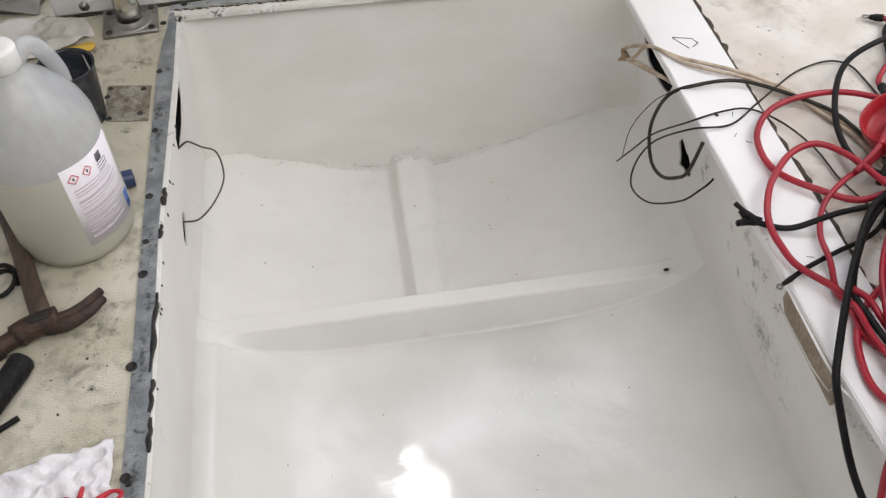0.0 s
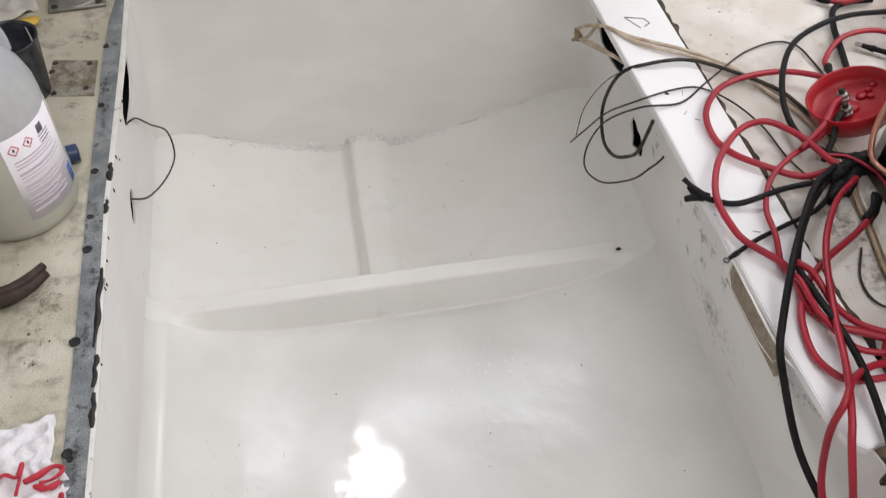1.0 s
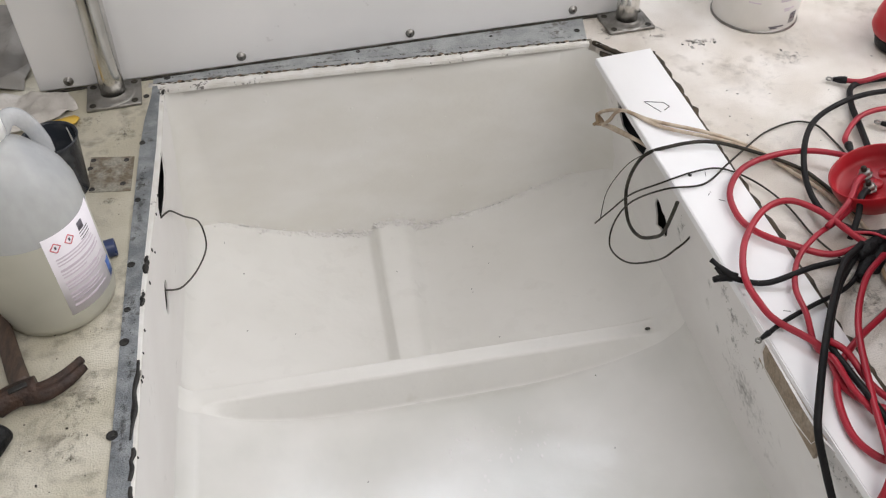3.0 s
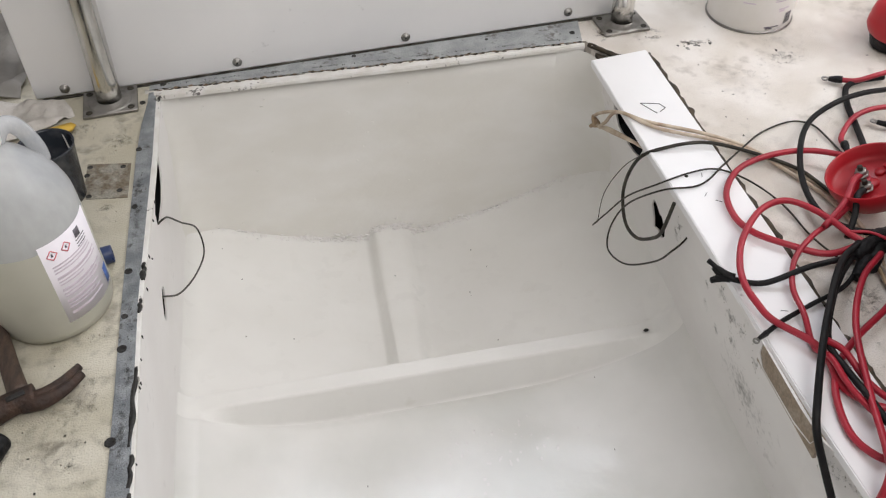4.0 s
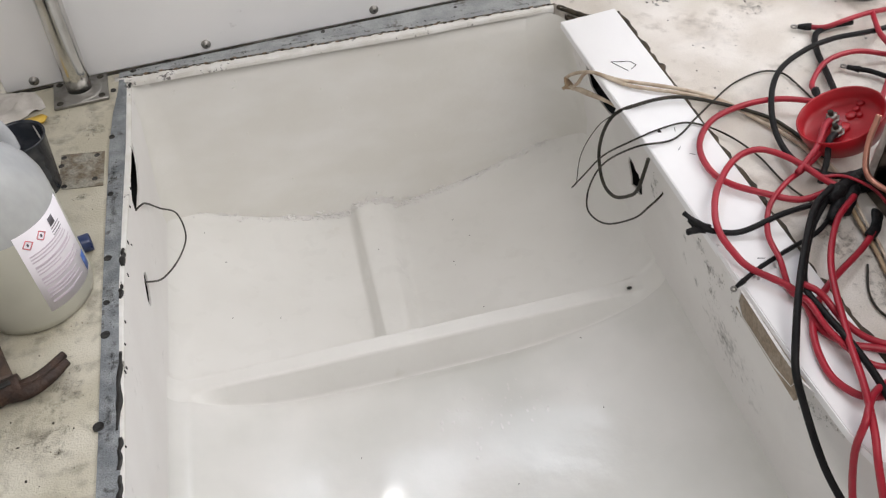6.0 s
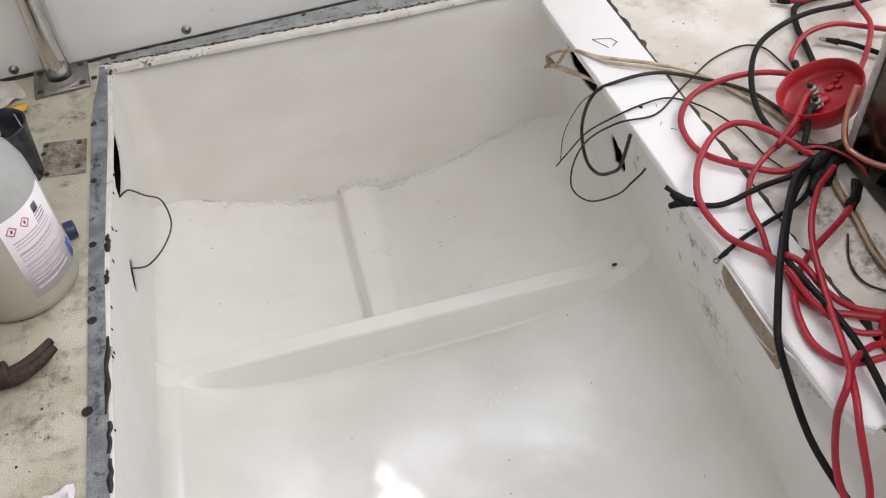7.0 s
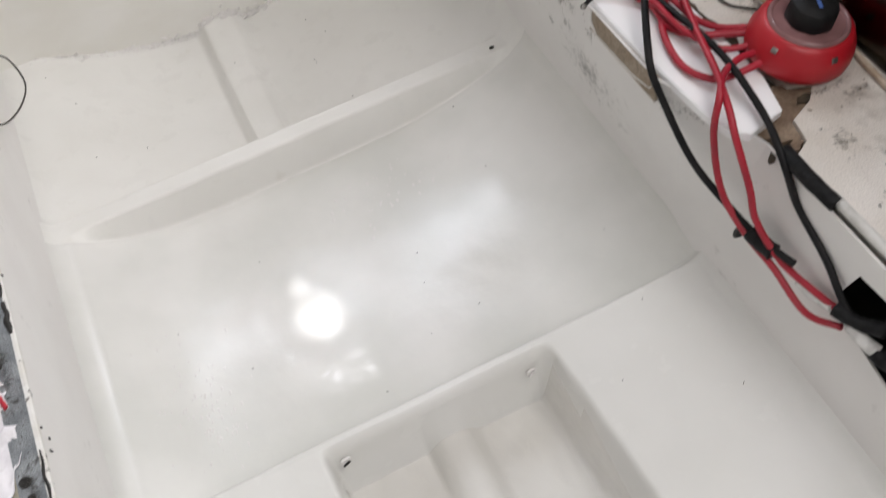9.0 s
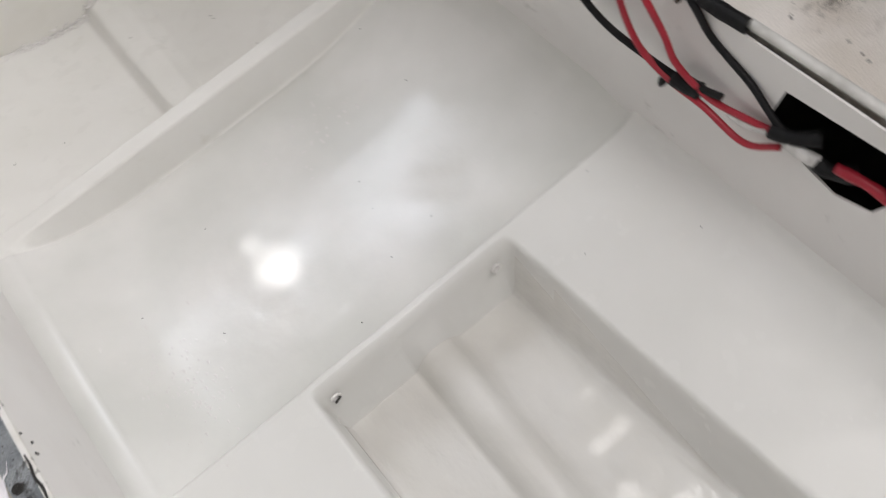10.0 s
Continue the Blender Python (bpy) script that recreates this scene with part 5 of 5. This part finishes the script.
cable("battery_cable", [(0.786, -0.630, 0.020), (0.805, -0.643, 0.016), (0.840, -0.654, 0.016), (0.899, -0.650, 0.03), (0.962, -0.639, 0.026), (0.996, -0.623, 0.025)], 0.0062, M_CABLE, "black battery cable with a taped end on the board", "cable", BLK)
cable("battery_cable", [(0.796, -0.739, 0.015), (0.831, -0.721, 0.015), (0.880, -0.702, 0.015), (0.941, -0.678, 0.012), (0.985, -0.644, 0.016)], 0.005, M_CABLE, "black cable with a ring terminal on the board", "cable", BLK, (0,))
cable("battery_cable", [(1.262, -0.225, 0.009), (1.215, -0.227, 0.009), (1.182, -0.243, 0.009), (1.159, -0.290, 0.009), (1.144, -0.344, 0.009), (1.118, -0.43, 0.011)], 0.0078, M_CABLE, BL, "cable", BLK)
cable("battery_cable", [(1.085, -0.448, 0.03), (1.032, -0.408, 0.022), (0.969, -0.404, 0.022), (0.903, -0.425, 0.022), (0.862, -0.470, 0.020), (0.852, -0.520, 0.018), (0.864, -0.559, 0.018), (0.902, -0.594, 0.018), (0.948, -0.619, 0.016), (1.002, -0.613, 0.02)], 0.0072, M_RED, RL, "cable", RED)
cable("battery_cable", [(1.02, -0.63, 0.024), (0.991, -0.611, 0.03), (0.964, -0.557, 0.034), (0.928, -0.524, 0.036), (0.884, -0.533, 0.034), (0.838, -0.578, 0.032), (0.813, -0.622, 0.030), (0.804, -0.658, 0.027), (0.807, -0.692, 0.024), (0.816, -0.723, 0.022), (0.848, -0.766, 0.022), (0.856, -0.795, 0.018), (0.853, -0.831, 0.017), (0.872, -0.862, 0.017), (0.900, -0.880, 0.02), (0.935, -0.905, 0.026)], 0.0072, M_RED, RL, "cable", RED)
cable("battery_cable", [(1.062, -0.51, 0.045), (1.03, -0.538, 0.036), (0.985, -0.562, 0.020), (0.939, -0.588, 0.024), (0.895, -0.624, 0.022), (0.867, -0.673, 0.022), (0.858, -0.722, 0.024), (0.850, -0.768, 0.016), (0.853, -0.80, 0.030), (0.856, -0.85, 0.028), (0.880, -0.90, 0.022), (0.93, -0.92, 0.026)], 0.0060, M_RED, RL, "cable", RED)
cable("battery_cable", [(1.178, -0.216, 0.010), (1.205, -0.232, 0.014), (1.240, -0.236, 0.024), (1.29, -0.225, 0.022), (1.36, -0.21, 0.012)], 0.0068, M_RED, "red battery cable with a black lug end", "cable", RED, (0,))
cable("battery_cable", [(1.096, -0.398, 0.012), (1.105, -0.369, 0.010), (1.148, -0.333, 0.020), (1.206, -0.324, 0.022), (1.260, -0.339, 0.014), (1.33, -0.38, 0.010)], 0.0068, M_RED, "red battery cable with a black lug end", "cable", RED, (0,))
cable("battery_cable", [(1.30, -0.22, 0.02), (1.272, -0.285, 0.024), (1.253, -0.349, 0.030), (1.220, -0.399, 0.024), (1.165, -0.46, 0.02)], 0.0068, M_RED, RL, "cable", RED)
cable("battery_cable", [(1.19, -0.352, 0.010), (1.215, -0.372, 0.010), (1.25, -0.42, 0.010), (1.30, -0.47, 0.010)], 0.0062, M_CABLE, "black-sleeved cable end with a ring terminal", "cable", BLK, (0,))
cable("battery_cable", [(1.008, -0.645, 0.030), (0.956, -0.687, 0.034), (0.905, -0.760, 0.036), (0.869, -0.859, 0.034), (0.845, -0.932, 0.038), (0.828, -0.985, 0.030), (0.820, -1.016, 0.011), (0.822, -1.056, -0.040), (0.824, -1.078, -0.078), (0.831, -1.125, -0.107), (0.837, -1.184, -0.103), (0.846, -1.225, -0.1)], 0.0066, M_RED, "red battery cable hanging down the side wall", "cable", RED)
cable("battery_cable", [(1.012, -0.698, 0.014), (0.975, -0.725, 0.012), (0.913, -0.763, 0.014), (0.870, -0.797, 0.014), (0.842, -0.838, 0.016), (0.830, -0.890, 0.016), (0.838, -0.924, 0.018), (0.861, -0.941, 0.02), (0.925, -0.945, 0.025)], 0.0068, M_RED, RL, "cable", RED)
cable("battery_cable", [(0.905, -0.93, 0.028), (0.880, -0.932, 0.032), (0.850, -0.945, 0.034), (0.823, -0.974, 0.034), (0.815, -0.988, -0.012), (0.818, -1.020, -0.082), (0.822, -1.072, -0.112), (0.826, -1.123, -0.121), (0.830, -1.184, -0.139), (0.840, -1.225, -0.117)], 0.0066, M_RED, "red battery cable hanging down the side wall", "cable", RED)
cable("battery_cable", [(0.862, -0.772, 0.030), (0.873, -0.795, 0.032), (0.885, -0.835, 0.020), (0.902, -0.868, 0.02), (0.938, -0.90, 0.03)], 0.0065, M_RED, RL, "cable", RED)
cable("copper_pipe", [(1.052, -0.588, 0.118), (1.038, -0.602, 0.090), (1.030, -0.617, 0.068), (1.028, -0.632, 0.054), (1.030, -0.655, 0.053), (1.030, -0.70, 0.072), (1.030, -0.763, 0.116), (1.030, -0.825, 0.182), (1.028, -0.86, 0.265), (1.026, -0.875, 0.36)], 0.0062, M_COPPER, "bent copper pipe in front of the metal box", "pipe")
for dx in (0.0, 0.010):
    cable("lamp_cord", [(0.812, -0.300, -0.03), (0.790, -0.285, -0.018), (0.775, -0.215 + dx, -0.045), (0.766, -0.150 - dx * 3, -0.068 + dx), (0.768, -0.158 - dx * 4, -0.045 + dx), (0.779, -0.225, 0.004), (0.811 + dx, -0.272 - dx * 2, 0.013), (0.891 + dx, -0.322 - dx * 2, 0.013), (0.948 + dx, -0.366 - dx * 2, 0.008), (0.984 + dx, -0.431, 0.006), (1.006 + dx, -0.477, 0.006), (1.020 + dx, -0.54, 0.006), (1.02 + dx, -0.62, 0.006)], 0.0046, M_BEIGE, "aged beige lamp cord knotted by the hole", "cord", "beige cords")
part("knot", tube([(0.760, -0.150, -0.078), (0.769, -0.156, -0.062), (0.761, -0.165, -0.062), (0.764, -0.148, -0.056), (0.772, -0.160, -0.068), (0.757, -0.158, -0.070), (0.765, -0.146, -0.080)], 0.0026, 8, 8, None, 1, 0.6), M_TAN, bpy.data.objects["lamp_cord"], "frayed brown end")
for dx in (0.0, 0.009):
    cable("lamp_cord", [(1.02 + dx, -0.60, 0.012), (1.006 + dx, -0.66, 0.010), (0.998 + dx, -0.72, 0.008), (0.985 + dx, -0.785, 0.008), (0.984 + dx, -0.842, 0.010), (1.0 + dx, -0.885, 0.010)], 0.0045 - dx * 0.15, M_BEIGE if dx else M_TAN, "aged tan cord lying along the deck", "cord", "beige cords")
cable("wire", [(0.786, -0.462, 0.002), (0.784, -0.458, -0.030), (0.784, -0.447, -0.070), (0.782, -0.431, -0.098), (0.775, -0.385, -0.140), (0.775, -0.330, -0.152), (0.775, -0.302, -0.100), (0.777, -0.335, -0.010), (0.817, -0.346, 0.015), (0.873, -0.347, 0.017), (0.921, -0.370, 0.016), (0.989, -0.424, 0.012), (1.012, -0.471, 0.012), (1.03, -0.55, 0.012)], 0.0045, M_OLIVE, "grimy black wire looped out of a hole", "wire", "loose wires")
cable("wire", [(0.772, -0.198, -0.280), (0.774, -0.250, -0.203), (0.775, -0.321, -0.102), (0.778, -0.410, -0.003), (0.829, -0.410, 0.012), (0.875, -0.410, 0.012), (0.915, -0.443, 0.008), (0.941, -0.502, 0.006), (0.950, -0.573, 0.006), (0.968, -0.64, 0.01)], 0.0022, M_OLIVE, "thin grimy wire dangling over the board edge", "wire", "loose wires")
cable("wire", [(0.815, -0.475, -0.045), (0.803, -0.490, -0.050), (0.780, -0.500, -0.060), (0.775, -0.463, -0.119), (0.773, -0.365, -0.222), (0.772, -0.286, -0.262), (0.774, -0.276, -0.214), (0.775, -0.326, -0.116), (0.778, -0.430, 0.002), (0.835, -0.439, 0.011), (0.885, -0.408, 0.018), (0.928, -0.374, 0.014), (0.989, -0.326, 0.004), (1.047, -0.308, 0.004), (1.079, -0.323, 0.004), (1.087, -0.364, 0.004), (1.09, -0.41, 0.004)], 0.0024, M_OLIVE, "thin grimy wire looped down into the bilge", "wire", "loose wires")
cable("wire", [(0.774, -0.213, -0.260), (0.774, -0.225, -0.176), (0.776, -0.281, -0.072), (0.795, -0.305, -0.03), (0.812, -0.308, -0.026)], 0.0012, M_OLIVE, "thin dark wire hanging from the hole", "wire", "loose wires")
cord = cable("cord", [(1.028, -0.955, 0.005), (1.022, -1.00, 0.005), (1.018, -1.06, 0.005), (1.017, -1.12, 0.005), (1.012, -1.22, 0.005)], 0.006, M_BEIGE, "dirty beige cord lying along the metal box", "cord")
part("sleeve", tube([(1.018, -1.055, 0.0055), (1.017, -1.085, 0.0055), (1.0165, -1.12, 0.0055)], 0.0062, 6, 10, None, 1.0, 0.3), M_TAPE, cord, "black taped sleeve")
cable("wire", [(0.975, -0.745, 0.004), (0.950, -0.79, 0.004), (0.948, -0.825, 0.004), (0.968, -0.848, 0.004), (0.985, -0.86, 0.004)], 0.0024, M_OLIVE, "thin dark wire lying on deck", "wire", "loose wires")
cable("wire", [(0.002, -0.304, -0.046), (0.010, -0.272, -0.060), (0.010, -0.235, -0.090), (0.012, -0.168, -0.162), (0.022, -0.100, -0.240), (0.028, -0.122, -0.280), (0.024, -0.221, -0.240), (0.014, -0.334, -0.170), (0.002, -0.393, -0.113), (-0.008, -0.402, -0.105)], 0.0024, M_OLIVE, "thin dark wire bridging two wall holes", "wire", "loose wires")

# taped joint where the black cables meet, and taped ends
bundle = thing("cable_bundle", (1.01, -0.62, 0.02), "bundle of black cables wrapped in tape", "cable bundle")
for k, (a, b) in enumerate((((0.975, -0.640, 0.026), (1.05, -0.605, 0.03)), ((0.985, -0.622, 0.014), (1.06, -0.62, 0.016)), ((0.99, -0.66, 0.016), (1.035, -0.61, 0.018)), ((0.965, -0.668, 0.014), (1.01, -0.635, 0.016)))):
    v = (Vector(a) + Vector(b)) / 2 + Vector((0, 0.004, 0.003))
    part("taped_joint", tube([a, v, b], 0.0105, 8, 12, lambda t: 0.75 + 0.3 * math.sin(math.pi * t), 0.9, 0.35), M_TAPE, bundle)
part("tape_tail", tube([(0.998, -0.708, 0.013), (1.015, -0.694, 0.016), (1.03, -0.672, 0.018)], 0.0085, 6, 8, None, 0.5, 0.4), M_TAPE, bundle)
part("pink_wire", tube([(0.985, -0.60, 0.034), (1.01, -0.615, 0.04), (1.035, -0.645, 0.036), (1.05, -0.67, 0.02)], 0.0022, 8, 8), M_RED, bundle, "thin pink wire")
frayed = thing("taped_cable_end", (0.786, -0.63, 0.018), "frayed black taped cable end on the board edge", "cable end")
for pts in ([(0.792, -0.634, 0.017), (0.783, -0.628, 0.02), (0.776, -0.62, 0.024)], [(0.795, -0.636, 0.016), (0.782, -0.634, 0.016), (0.768, -0.637, 0.018)], [(0.80, -0.638, 0.017), (0.785, -0.629, 0.024), (0.772, -0.611, 0.030)]):
    part("tape_end", tube(pts, 0.0055, 6, 8, lambda t: 1.2 - 0.5 * t, 0.7, 0.6), M_TAPE, frayed)
strap = thing("cable_tie", (0.828, -1.09, -0.1), "black tape tying the red cables together", "cable tie")
part("wrap", tube([(0.827, -1.075, -0.106), (0.828, -1.092, -0.108), (0.831, -1.112, -0.107)], 0.0125, 6, 12, None, 0.9, 0.3), M_TAPE, strap)
part("tail", tube([(0.826, -1.07, -0.11), (0.822, -1.062, -0.122), (0.823, -1.056, -0.13)], 0.006, 5, 8, None, 0.4, 0.4), M_TAPE, strap)
joint = thing("taped_splice", (0.838, -1.22, -0.1), "white taped splices of cables at the wall hole", "cable splice")
for pts, mat, r in (([(0.834, -1.155, -0.113), (0.836, -1.18, -0.112), (0.840, -1.205, -0.104)], M_WTAPE, 0.0055), ([(0.838, -1.232, -0.098), (0.842, -1.25, -0.104), (0.848, -1.27, -0.108)], M_WTAPE, 0.0085),
                    ([(0.836, -1.21, -0.093), (0.842, -1.235, -0.09), (0.86, -1.26, -0.085)], M_TAPE, 0.0095), ([(0.846, -1.268, -0.109), (0.85, -1.285, -0.112), (0.86, -1.31, -0.105)], M_TAPE, 0.0095),
                    ([(0.85, -1.29, -0.10), (0.855, -1.33, -0.098), (0.862, -1.37, -0.11)], M_RED, 0.007)):
    part("splice", tube(pts, r, 6, 12, None, 1, 0.25), mat, joint)

# hose and conduit along the broken deck edge
hose = mesh_object("rubber_hose", tube([(0.856, -1.055, 0.008), (0.855, -1.08, 0.008), (0.855, -1.11, 0.008), (0.857, -1.142, 0.008)], 0.0095, 8, 14, None, 1, 0.1), M_TAPE)
tagged(hose, "short black rubber hose on the deck edge", "hose")
conduit = mesh_object("conduit", tube([(0.861, -1.135, 0.009), (0.863, -1.3, 0.009), (0.865, -1.6, 0.009), (0.868, -2.2, 0.009)], 0.0062, 8, 14), M_GREYP)
tagged(conduit, "thin white conduit along the deck edge", "conduit")
